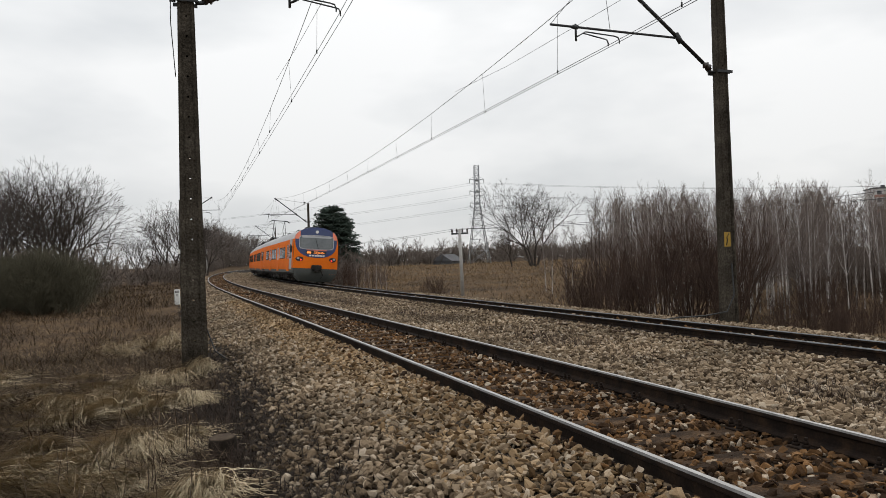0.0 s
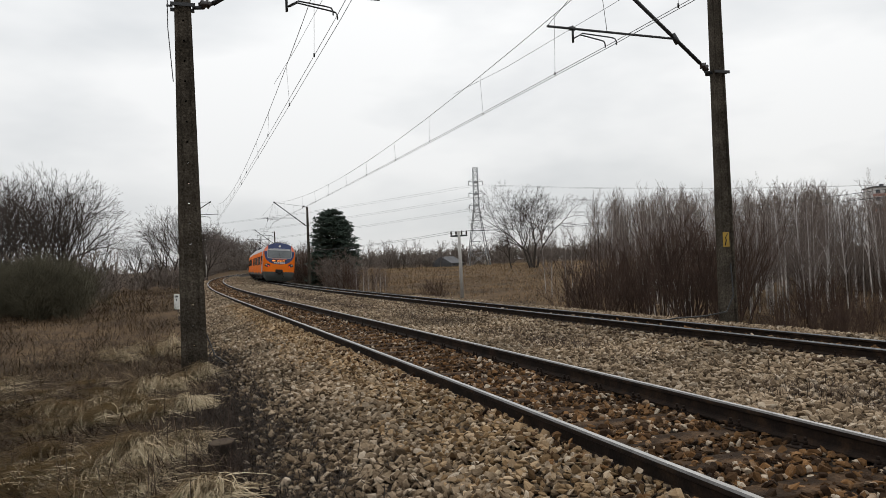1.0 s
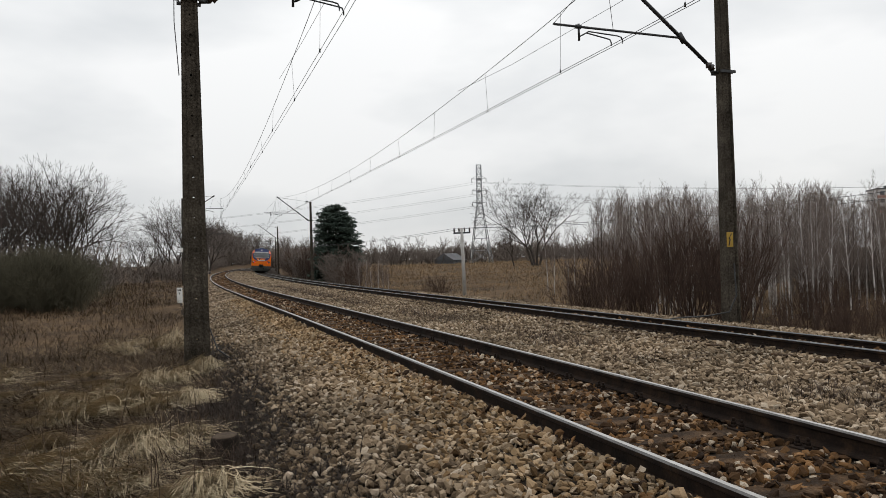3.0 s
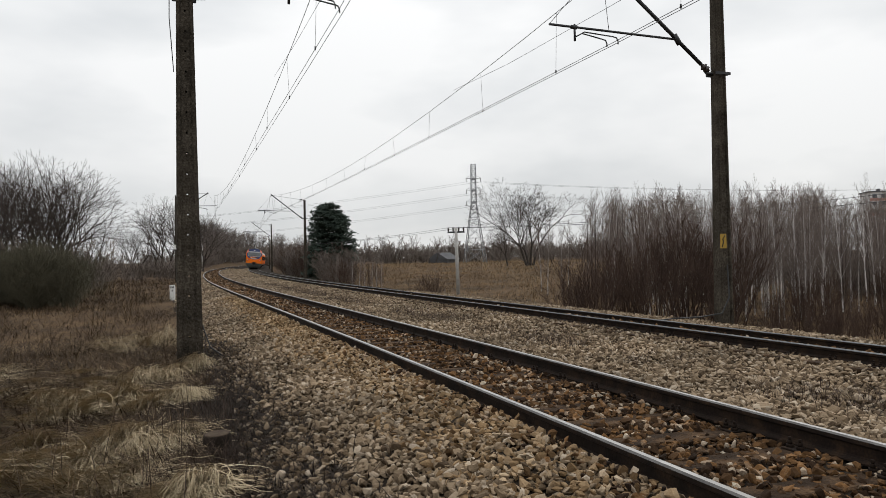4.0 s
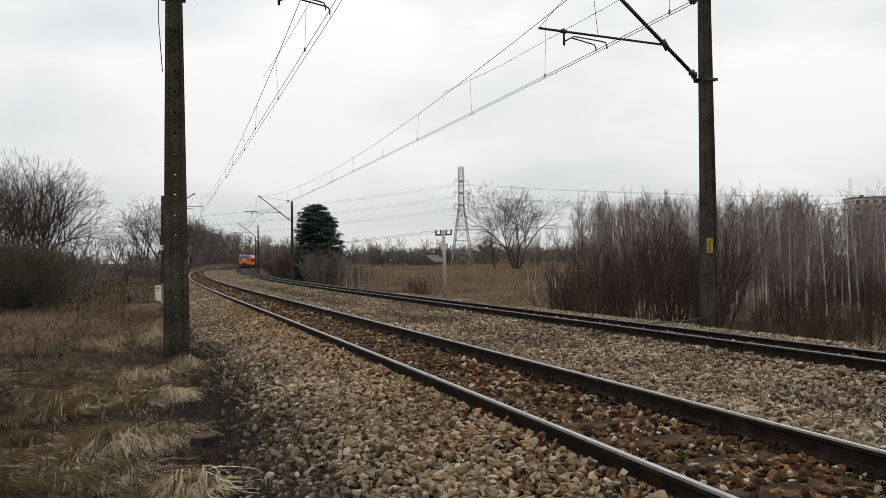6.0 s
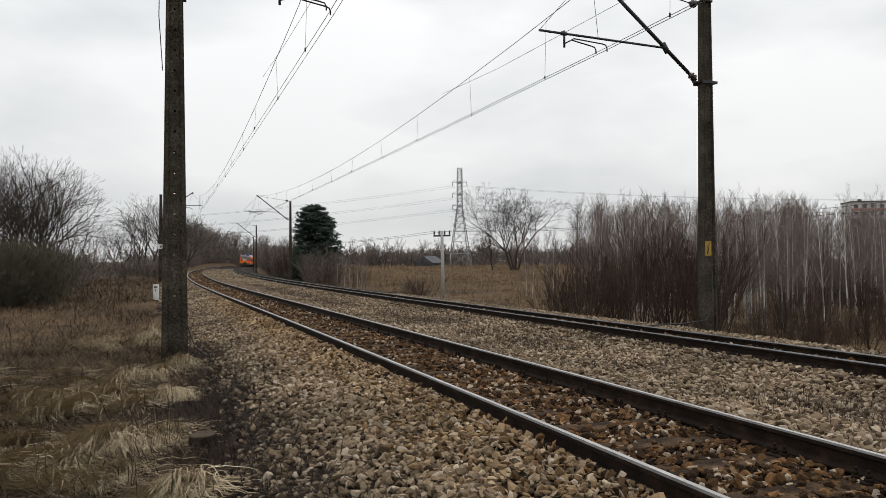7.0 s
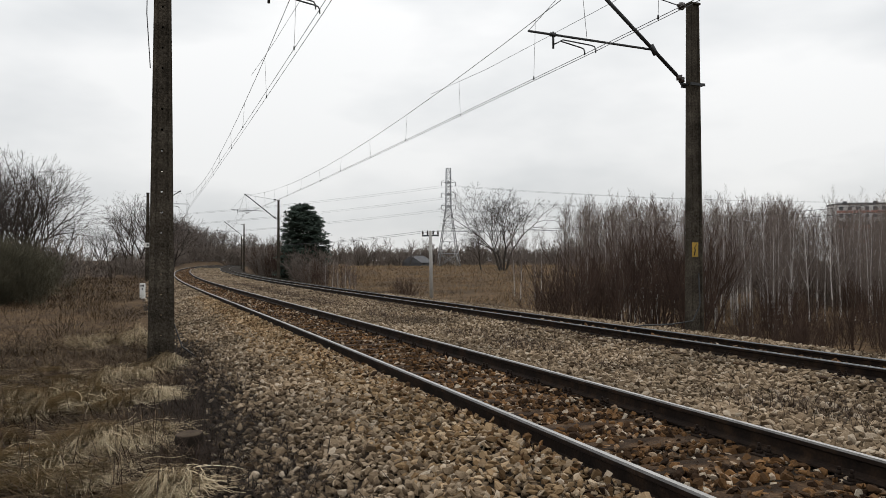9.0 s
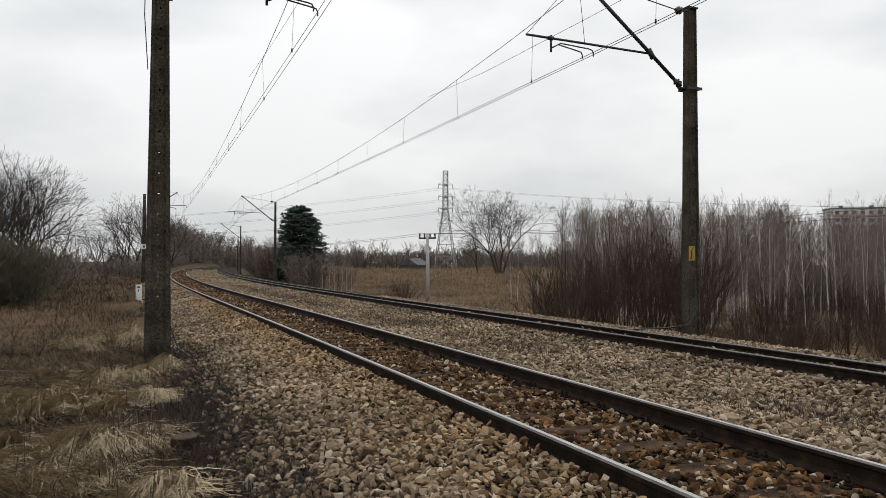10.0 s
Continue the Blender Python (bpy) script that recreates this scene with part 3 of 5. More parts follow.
def build_cantilever(m, sgn, collar, low, join, tube_top, rod_z, pipe, bracket, arms, label):
    """The swinging bracket of one mast; m: a pose at the mast's axis and rail height; x runs from the mast to the track (sgn)."""
    ob = empty("cantilever", m)

    def p(x, z, y=0.0):
        return (sgn * x, y, z)

    bm = bmesh.new()
    box(bm, -0.2, -0.17, collar - 0.03, 0.2, -0.14, collar + 0.03)
    box(bm, -0.2, 0.14, collar - 0.03, 0.2, 0.17, collar + 0.03)
    tube(bm, [p(0.16, collar), p(0.34, collar + 0.02)], 0.035)
    tube(bm, [p(-0.26, collar + 0.01), p(-0.16, collar + 0.01)], 0.02)
    part("collar", bm, M_STEEL_DARK, ob)
    bm = bmesh.new()
    insulator(bm, p(0.26, collar + 0.06), p(low[0], low[1]), 0.085)
    part("insulator", bm, M_INSUL, ob, "brown ribbed porcelain insulator")
    part("strut", tubed([p(*low), p(*tube_top)], 0.042, 10), M_STEEL_DARK, ob)
    part("clamp", tubed([p(join[0] - 0.06, join[1] - 0.1), p(join[0] + 0.08, join[1] + 0.1)], 0.06), M_STEEL_DARK, ob)
    bm = bmesh.new()
    tube(bm, [p(tube_top[0] - 0.04, tube_top[1] - 0.04), p(tube_top[0] + 0.08, tube_top[1] + 0.06)], 0.06)
    part("clamp", bm, M_STEEL_DARK, ob)
    bm = bmesh.new()
    insulator(bm, p(0.22, rod_z), p(0.42, rod_z + 0.01), 0.09)
    part("insulator", bm, M_INSUL, ob, "brown ribbed porcelain insulator")
    part("tie_rod", tubed([p(0.42, rod_z + 0.01), p(*tube_top)], 0.012, 6), M_STEEL_DARK, ob)
    part("registration_pipe", tubed([p(*join), p(*pipe)], 0.026, 8), M_STEEL_DARK, ob)
    t = (bracket[0] - join[0]) / (pipe[0] - join[0])
    bz = join[1] + t * (pipe[1] - join[1])
    bm = bmesh.new()
    tube(bm, [p(bracket[0], bz + 0.06), p(bracket[0], bracket[1] - 0.06)], 0.024)
    tube(bm, [p(bracket[0] - 0.05, bz), p(bracket[0] + 0.07, bz)], 0.045)
    part("drop_bracket", bm, M_STEEL_DARK, ob)
    d = 1 if arms[0][0] > bracket[0] else -1
    for k, (ax, az) in enumerate(arms):
        y = 0.05 * (1 if k else -1)
        pts = [p(bracket[0], bracket[1] + 0.02), p(bracket[0] + d * 0.08, bracket[1] + 0.06, y), p(bracket[0] + d * 0.2, bracket[1] + 0.13, y), p(ax - d * 0.12, az + 0.13, y), p(ax - d * 0.03, az + 0.11, y), p(ax, az + 0.05, y), p(ax, az - 0.02, y)]
        part("steady_arm", tubed(pts, 0.014, 6), M_STEEL_DARK, ob)
    part("stay_wire", tubed([p(*pipe), p(tube_top[0] + 0.02, tube_top[1])], 0.006, 5), M_COPPER, ob)
    mid = (join[0] * 0.45 + pipe[0] * 0.55, join[1] * 0.45 + pipe[1] * 0.55)
    part("stay_wire", tubed([p(*mid), p(tube_top[0] + 0.02, tube_top[1] - 0.02)], 0.006, 5), M_COPPER, ob)
    return tagged(ob, label, "cantilever", "cantilevers of the overhead line")


RIGHT_S, LEFT_S = [10.8, 68.0, 121.0, 180.0, 238.0], [10.7, 70.0, 128.0]
RIGHT_O, LEFT_O = GAP + 2.85, -3.0


def build_overhead():
    for k, s in enumerate(RIGHT_S):
        z = (0.0, -0.1, 0.0, 0.0, 0.0)[k]
        build_mast(on_line_pose(s, RIGHT_O, -1.6), 8.56 + z * 2.5, 0.27 if k else 0.345, 0.18 if k else 0.235, "tall weathered concrete catenary mast beside the far track")
        build_cantilever(on_line_pose(s, RIGHT_O), -1, 5.14 + z, (0.46, 5.34 + z), (1.08, 5.84 + z), (2.95, 7.3 + z), 6.91 + z, (4.23, 5.9 + z), (3.64, 5.66 + z), ((2.63, 5.62 + z), (2.84, 5.58 + z)), "dark tubular steel cantilever with brown insulators")
    for k, s in enumerate(LEFT_S):
        z = (0.0, 0.25, 0.25)[k]
        build_mast(on_line_pose(s, LEFT_O, -0.75), 8.0 if k else 7.6, 0.43, 0.24, "tall weathered concrete catenary mast with a row of holes")
        build_cantilever(on_line_pose(s, LEFT_O), 1, 5.70 + z, (0.5, 5.8 + z), (0.95, 6.1 + z), (2.7, 7.25 + z), 7.2 + z, (3.5, 6.12 + z), (1.77, 5.82 + z), ((2.6, 5.76 + z), (2.7, 5.72 + z)), "dark tubular steel cantilever with brown insulators")


def wire(name, points, r, mat, parent=None, label="", category="wire", group=""):
    cu = bpy.data.curves.new(name, "CURVE")
    cu.dimensions, cu.bevel_depth, cu.bevel_resolution = "3D", r, 1
    sp = cu.splines.new("POLY")
    sp.points.add(len(points) - 1)
    for q, p in zip(sp.points, points):
        q.co = (*p, 1)
    cu.materials.append(mat)
    ob = new(name, cu)
    if parent:
        ob.parent = parent
        return tagged(ob, label)
    return tagged(ob, label, category, group)


def build_line_wires(stops, z_contact, z_carrier, low, stagger):
    """Twin contact wires, the carrier wire above them and its droppers, from stop to stop."""
    contact = [[], []]
    carrier = []
    hangers = []
    for (s0, o0), (s1, o1), st0, st1, zc0, zc1 in zip(stops, stops[1:], stagger, stagger[1:], z_contact, z_contact[1:]):
        a, b = on_line(s0, o0 + st0), on_line(s1, o1 + st1)
        n = 14
        for k in range(n + (1 if s1 == stops[-1][0] else 0)):
            t = k / n
            q = a.lerp(b, t)
            side = (b - a).cross(Vector((0, 0, 1))).normalized() * 0.05
            sag = 4 * t * (1 - t)
            zc = zc0 + (zc1 - zc0) * t
            for c, sg in zip(contact, (-1, 1)):
                c.append(q + side * sg + Vector((0, 0, zc - 0.1 * sag)))
            carrier.append(q + Vector((0, 0, z_carrier - (z_carrier - low) * sag)))
        m = max(2, int((s1 - s0) / 4.6))
        for k in range(m):
            t = (k + 0.5) / m
            q = a.lerp(b, t)
            sag = 4 * t * (1 - t)
            side = (b - a).cross(Vector((0, 0, 1))).normalized() * 0.05 * (1 if k % 2 else -1)
            hangers.append((q + side + Vector((0, 0, zc0 + (zc1 - zc0) * t - 0.1 * sag)), q + Vector((0, 0, z_carrier - (z_carrier - low) * sag))))
    for c in contact:
        wire("contact_wire", c, 0.0065, M_COPPER, None, "thin dark contact wire hung over the track", "wire", "contact wires")
    top = wire("carrier_wire", carrier, 0.008, M_COPPER, None, "sagging carrier wire with thin droppers", "wire", "carrier wires")
    for (s, o), st in list(zip(stops, stagger))[1:2]:
        pts = []
        for ds in (-9.0, -5.0, 0.0, 5.0, 9.0):
            t = abs(ds) / 57.0
            full = z_carrier - (z_carrier - low) * 4 * t * (1 - t)
            pts.append(on_line(s + ds, o + st * (1 - abs(ds) / 28.0), full if abs(ds) > 8 else z_carrier - 0.78))
        wire("stitch_wire", pts, 0.005, M_COPPER, top)
    for a, b in hangers:
        wire("dropper", [a, b], 0.004, M_COPPER, top)
        part("dropper_clip", tubed([a - Vector((0, 0, 0.03)), a + Vector((0, 0, 0.05))], 0.018, 6), M_STEEL_DARK, top)


build_overhead()
build_line_wires([(-44.0, GAP)] + [(s, GAP) for s in RIGHT_S], [5.6, 5.6, 5.42, 5.5, 5.5, 5.5], 7.2, 6.0, [-0.2, 0.1, -0.2, 0.15, -0.2, 0.1])
build_line_wires([(-46.0, 0.0)] + [(s, 0.0) for s in LEFT_S], [5.7, 5.7, 5.75, 5.75], 7.3, 6.0, [0.25, -0.3, 0.3, -0.2])

# ------------------------------------------------------------------ the train
CAR_Z = [(1.30, 0.62), (1.38, 0.80), (1.44, 1.15), (1.44, 2.55), (1.40, 2.85), (1.32, 3.10), (1.14, 3.32), (0.80, 3.50), (0.40, 3.60), (0.0, 3.63)]


def car_half(z):
    return float(np.interp(z, [p[1] for p in CAR_Z], [p[0] for p in CAR_Z]))


def nose(x, z):
    """How far the end of the train curves back at a place of its face."""
    return 0.42 * (abs(x) / 1.44) ** 2.6 + 0.30 * max(0.0, (z - 1.75) / 1.9) ** 1.6


def face_patch(inside, lift, rows=150, cols=150):
    """A piece of the train's curved end: the cells of its surface that lie inside, lifted off by lift."""
    bm = bmesh.new()
    cache = {}

    def vert(i, j):
        if (i, j) not in cache:
            z = 0.62 + (3.63 - 0.62) * j / rows
            x = -1.44 + 2.88 * i / cols
            cache[i, j] = bm.verts.new((x, nose(x, z) - lift, z))
        return cache[i, j]

    for i in range(cols):
        for j in range(rows):
            x, z = -1.44 + 2.88 * (i + 0.5) / cols, 0.62 + (3.63 - 0.62) * (j + 0.5) / rows
            if abs(x) < car_half(z) - 0.01 and inside(x, z):
                f = bm.faces.new((vert(i, j), vert(i + 1, j), vert(i + 1, j + 1), vert(i, j + 1)))
                f.smooth = True
    return bm


def rounded(cx, cz, hx, hz, n=4.0):
    return lambda x, z: (abs(x - cx) / hx) ** n + (abs(z - cz) / hz) ** n < 1


def build_car(length, tail, motor):
    """One car of the train: y runs the way it goes, from its rear end, z from the rail's top."""
    ob = empty("train_car")
    prof = [(-a, z) for a, z in CAR_Z] + [(a, z) for a, z in reversed(CAR_Z[:-1])]
    # body shell in two colours: sides orange, roof silver
    for name, lo, hi, mat, label in (("side_wall", 0, 4, M_ORANGE, "orange painted side wall"), ("roof", 4, 14, M_SILVER, "silver-grey curved roof"), ("side_wall", 14, 18, M_ORANGE, "orange painted side wall")):
        bm = bmesh.new()
        rings = []
        for st in (0, 1, 2, 3):
            ring = []
            for a, z in prof[lo:hi + 1]:
                y = (nose(a, z) if tail else 0.05, 1.1, length - 1.0, length - 0.05)[st]
                ring.append(bm.verts.new((a, y, z)))
            rings.append(ring)
        for r, q in zip(rings, rings[1:]):
            for k in range(len(r) - 1):
                f = bm.faces.new((r[k], q[k], q[k + 1], r[k + 1]))
                f.smooth = True
        part(name, bm, mat, ob, label)
    bm = bmesh.new()
    vs = [bm.verts.new((a, length - 0.05, z)) for a, z in prof]
    bm.faces.new(vs)
    if not tail:
        bm.faces.new([bm.verts.new((a, 0.05, z)) for a, z in reversed(prof)])
    part("end_wall", bm, M_SILVER, ob)
    part("floor_frame", boxed(-1.36, 0.5, 0.55, 1.36, length - 0.3, 0.68), M_UNDER, ob)
    # bands along the sides
    for sx in (-1, 1):
        part("side_band", boxed(*sorted((sx * 1.385, sx * 1.425))[:1], 0.9, 0.66, sorted((sx * 1.385, sx * 1.425))[1], length - 0.3, 0.86), M_SKIRT, ob, "grey band along the sill")
        # doors and windows
        doors = [3.2, 9.6, 15.8] if not motor else [4.6, 14.6]
        for yd in doors:
            d = part("door", boxed(*sorted((sx * 1.43, sx * 1.455))[:1], yd - 0.66, 0.75, sorted((sx * 1.43, sx * 1.455))[1], yd + 0.66, 2.72, bevel=0.01), M_ORANGE, ob, "orange double sliding door")
            for w in (-0.33, 0.33):
                part("door_pane", boxed(*sorted((sx * 1.452, sx * 1.462))[:1], yd + w - 0.2, 1.55, sorted((sx * 1.452, sx * 1.462))[1], yd + w + 0.2, 2.5), M_GLASS, d)
            part("step", boxed(*sorted((sx * 1.25, sx * 1.43))[:1], yd - 0.6, 0.42, sorted((sx * 1.25, sx * 1.43))[1], yd + 0.6, 0.47), M_UNDER, ob)
        yw = 1.9
        while yw < length - 1.5:
            if all(abs(yw - d) > 1.15 for d in doors):
                w = part("window", boxed(*sorted((sx * 1.42, sx * 1.456))[:1], yw - 0.52, 1.62, sorted((sx * 1.42, sx * 1.456))[1], yw + 0.52, 2.42, bevel=0.012), M_UNDER, ob, "dark framed side window")
                part("pane", boxed(*sorted((sx * 1.45, sx * 1.461))[:1], yw - 0.46, 1.68, sorted((sx * 1.45, sx * 1.461))[1], yw + 0.46, 2.36), M_GLASS, w)
            yw += 1.22
        if tail:
            part("cab_panel", boxed(*sorted((sx * 1.43, sx * 1.449))[:1], 1.15, 0.9, sorted((sx * 1.43, sx * 1.449))[1], 2.45, 2.85, bevel=0.006), M_SILVER, ob, "silver panel beside the cab")
            part("cab_window", boxed(*sorted((sx * 1.445, sx * 1.456))[:1], 1.5, 1.75, sorted((sx * 1.445, sx * 1.456))[1], 2.2, 2.5), M_GLASS, ob)
            part("wing_mirror", boxed(sx * 1.56 - 0.07, 0.55, 1.95, sx * 1.56 + 0.07, 0.7, 2.4, bevel=0.02), M_BLACK, ob, "black wing mirror")
    # running gear
    rnd = random.Random(int(length * 10))
    y = 4.8
    while y < length - 5.2:
        w = rnd.uniform(0.8, 1.6)
        for sx in (-1, 1):
            part("equipment_case", boxed(sx * 0.95 - 0.3, y, 0.18 + rnd.uniform(0, 0.12), sx * 0.95 + 0.3, y + w, 0.56, bevel=0.03), M_UNDER, ob)
        y += w + rnd.uniform(0.15, 0.4)
    for yb in (3.0, length - 3.0):
        bm = bmesh.new()
        for sx in (-1, 1):
            box(bm, sx * 1.05 - 0.07, yb - 1.7, 0.36, sx * 1.05 + 0.07, yb + 1.7, 0.6, bevel=0.03)
            for dy in (-1.2, 1.2):
                box(bm, sx * 1.1 - 0.1, yb + dy - 0.17, 0.28, sx * 1.1 + 0.1, yb + dy + 0.17, 0.62, bevel=0.03)
        box(bm, -1.0, yb - 0.25, 0.36, 1.0, yb + 0.25, 0.6, bevel=0.03)
        bogie = part("bogie", bm, M_UNDER, ob, "grimy steel bogie frame")
        for dy in (-1.2, 1.2):
            for sx in (-1, 1):
                bm = bmesh.new()
                tube(bm, [(sx * 0.69, yb + dy, 0.5), (sx * 0.72, yb + dy, 0.5), (sx * 0.725, yb + dy, 0.47), (sx * 0.83, yb + dy, 0.47)][:2], 0.5, 20)
                tube(bm, [(sx * 0.72, yb + dy, 0.5), (sx * 0.83, yb + dy, 0.5)], 0.47, 20)
                part("wheel", bm, M_UNDER, bogie)
    # roof gear
    for y in (3.5, 8.0, length - 8.0, length - 3.5):
        part("roof_vent", boxed(-0.32, y - 0.5, 3.6, 0.32, y + 0.5, 3.8, bevel=0.05), M_SKIRT, ob)
    if motor:
        for yp in (3.2, length - 3.2):
            p = part("pantograph", boxed(-0.7, yp - 0.8, 3.78, 0.7, yp + 0.8, 3.84), M_STEEL_DARK, ob, "raised dark steel pantograph" if yp < 5 else "folded dark steel pantograph")
            for sx in (-1, 1):
                for sy in (-1, 1):
                    part("insulator", tubed([(sx * 0.55, yp + sy * 0.6, 3.58), (sx * 0.55, yp + sy * 0.6, 3.8)], 0.06, 8), M_INSUL, p)
            if yp < 5:
                for sx in (-1, 1):
                    part("frame_arm", tubed([(sx * 0.55, yp - 0.7, 3.84), (sx * 0.45, yp - 1.35, 4.65), (sx * 0.5, yp, 5.45)], 0.028, 6), M_STEEL_DARK, p)
                    part("frame_arm", tubed([(sx * 0.55, yp + 0.7, 3.84), (sx * 0.45, yp + 1.35, 4.65), (sx * 0.5, yp, 5.45)], 0.028, 6), M_STEEL_DARK, p)
                for dy in (-0.18, 0.18):
                    part("collector_strip", tubed([(-0.95, yp + dy, 5.3), (-0.7, yp + dy, 5.46), (0.7, yp + dy, 5.46), (0.95, yp + dy, 5.3)], 0.03, 6), M_STEEL_DARK, p)
            else:
                part("collector_strip", tubed([(-0.95, yp, 3.85), (-0.7, yp, 3.98), (0.7, yp, 3.98), (0.95, yp, 3.85)], 0.03, 6), M_STEEL_DARK, p)
            part("resistor_box", boxed(-0.55, yp + 1.6, 3.6, 0.55, yp + 4.6, 3.92, bevel=0.04), M_UNDER, ob)
    if tail:
        part("end_face", face_patch(lambda x, z: z > 0.62, 0.0), M_ORANGE, ob, "orange curved end face")
        mask = lambda x, z: (z < 2.86 and (abs(x) / 1.34) ** 2.6 + (max(0.0, 2.75 - z) / 1.08) ** 2.4 < 1) or (z >= 2.86 and abs(x) < 1.05)
        fm = part("end_mask", face_patch(mask, 0.012), M_BLUE, ob, "navy blue mask round the windscreen")
        for sx in (-1, 1):
            part("corner_panel", face_patch(lambda x, z: x * sx > 1.03 and 2.85 < z < 3.45, 0.014), M_SALMON, ob, "coral red roof corner")
        part("screen_frame", face_patch(lambda x, z: rounded(0, 2.64, 1.12, 0.46, 6)(x, z), 0.022), M_SILVER, ob, "pale rubber frame round the windscreen")
        part("windscreen", face_patch(rounded(0, 2.64, 1.08, 0.42, 6), 0.03), M_SCREEN, ob, "wide grey windscreen")
        part("wiper", tubed([(0.1, nose(0, 2.3) - 0.06, 2.22), (-0.1, nose(0, 2.7) - 0.06, 2.85)], 0.014, 5), M_BLACK, ob)
        part("header_blind", face_patch(lambda x, z: abs(x) < 0.94 and 2.93 < z < 3.04, 0.036), M_SILVER, ob)
        part("light_strip", face_patch(lambda x, z: abs(x) < 0.66 and 2.12 < z < 2.16, 0.03), M_SALMON, ob)
        disp = part("destination_display", face_patch(lambda x, z: abs(x + 0.05) < 0.66 and 1.9 < z < 2.08, 0.03), M_BLACK, ob, "black destination display with amber letters")
        part("line_number", face_patch(lambda x, z: abs(x + 0.5) < 0.13 and 1.93 < z < 2.05, 0.04), M_DISPLAY, disp)
        cu = bpy.data.curves.new("destination", "FONT")
        cu.body, cu.size, cu.align_x, cu.extrude = "DĘBLIN", 0.2, "CENTER", 0.004
        cu.materials.append(M_DISPLAY)
        t = new("destination", cu)
        t.parent = disp
        t.matrix_basis = pose(0.14, nose(0.2, 1.95) - 0.045, 1.915, 90, 0, 0)
        part("number_bar", face_patch(lambda x, z: abs(x) < 0.5 and 1.75 < z < 1.85 and (x * 100) % 17 > 3, 0.03), M_WHITE, ob, "white unreadable number")
        bm = bmesh.new()
        tube(bm, [(0, nose(0, 3.3) - 0.05, 3.32), (0, nose(0, 3.3) + 0.12, 3.32)], 0.1, 14)
        part("top_lamp", bm, M_WHITE, ob, "round pale top headlamp")
        for sx in (-1, 1):
            x0 = sx * 1.06
            y0 = nose(x0, 1.56)
            part("lamp_housing", face_patch(rounded(x0, 1.56, 0.24, 0.15, 2.0), 0.02), M_BLACK, ob, "black oval lamp housing")
            part("headlamp", tubed([(x0 + sx * 0.08, y0 - 0.03, 1.6), (x0 + sx * 0.08, y0 + 0.08, 1.6)], 0.075, 12), M_SILVER, ob, "round unlit headlamp")
            part("tail_lamp", tubed([(x0 - sx * 0.1, y0 - 0.07, 1.51), (x0 - sx * 0.1, y0 + 0.04, 1.51)], 0.055, 12), M_TAIL, ob, "glowing red tail lamp")
        bm = bmesh.new()
        rows_z = ((0.97, 1.0, 0.0), (0.75, 0.985, 0.0), (0.45, 0.9, 0.06), (0.14, 0.72, 0.3))
        grid = [[bm.verts.new((x * wx, nose(x * wx, 0.9) - 0.03 + back, z)) for x in np.linspace(-1.42, 1.42, 15)] for z, wx, back in rows_z]
        for r, q in zip(grid, grid[1:]):
            for k in range(14):
                bm.faces.new((q[k], q[k + 1], r[k + 1], r[k])).smooth = True
        for k in (0, 14):
            rear = [bm.verts.new((g[k].co.x, 1.3, g[k].co.z)) for g in grid]
            for a in range(3):
                bm.faces.new((grid[a][k], grid[a + 1][k], rear[a + 1], rear[a]))
        part("skirt", bm, M_SKIRT, ob, "grey-green plough skirt")
        bm = boxed(-0.32, -0.28, 0.86, 0.32, 0.2, 1.2, bevel=0.06)
        box(bm, -0.14, -0.5, 0.74, 0.14, -0.2, 0.96, bevel=0.03)
        tube(bm, [(0.3, -0.05, 0.85), (0.42, -0.2, 0.55), (0.3, -0.1, 0.35)], 0.03, 6)
        part("coupler", bm, M_UNDER, ob, "black automatic coupler")
    return ob


CARS = []
for car_len, car_tail, car_motor, car_start, car_text in ((21.6, True, False, 0.0, "orange end car with navy blue face and red tail lamps"), (20.8, False, True, 21.75, "orange train middle car with pantographs on its silver roof"), (21.6, False, False, 42.7, "orange train leading car with a silver roof")):
    c = build_car(car_len, car_tail, car_motor)
    tagged(c, car_text, "train car", "cars of the train")
    CARS.append((c, car_start, car_len))


def train_at(t):
    """How far along the line the train's rear end is."""
    return 45.6 + 22.0 * t + 0.35 * t * t


def motions():
    for c, start, length in CARS:
        rows = []
        for k in range(21):
            t = k * 0.5
            s = train_at(t) + start
            a, b = on_line(s, GAP, Z2 - CANT2 / 2), on_line(s + length, GAP, Z2 - CANT2 / 2)
            d = b - a
            rows.append((t, pose(a.x, a.y, a.z, 0, math.degrees(math.atan2(CANT2, 1.507)), math.degrees(math.atan2(-d.x, d.y)))))
        walk(c, rows)


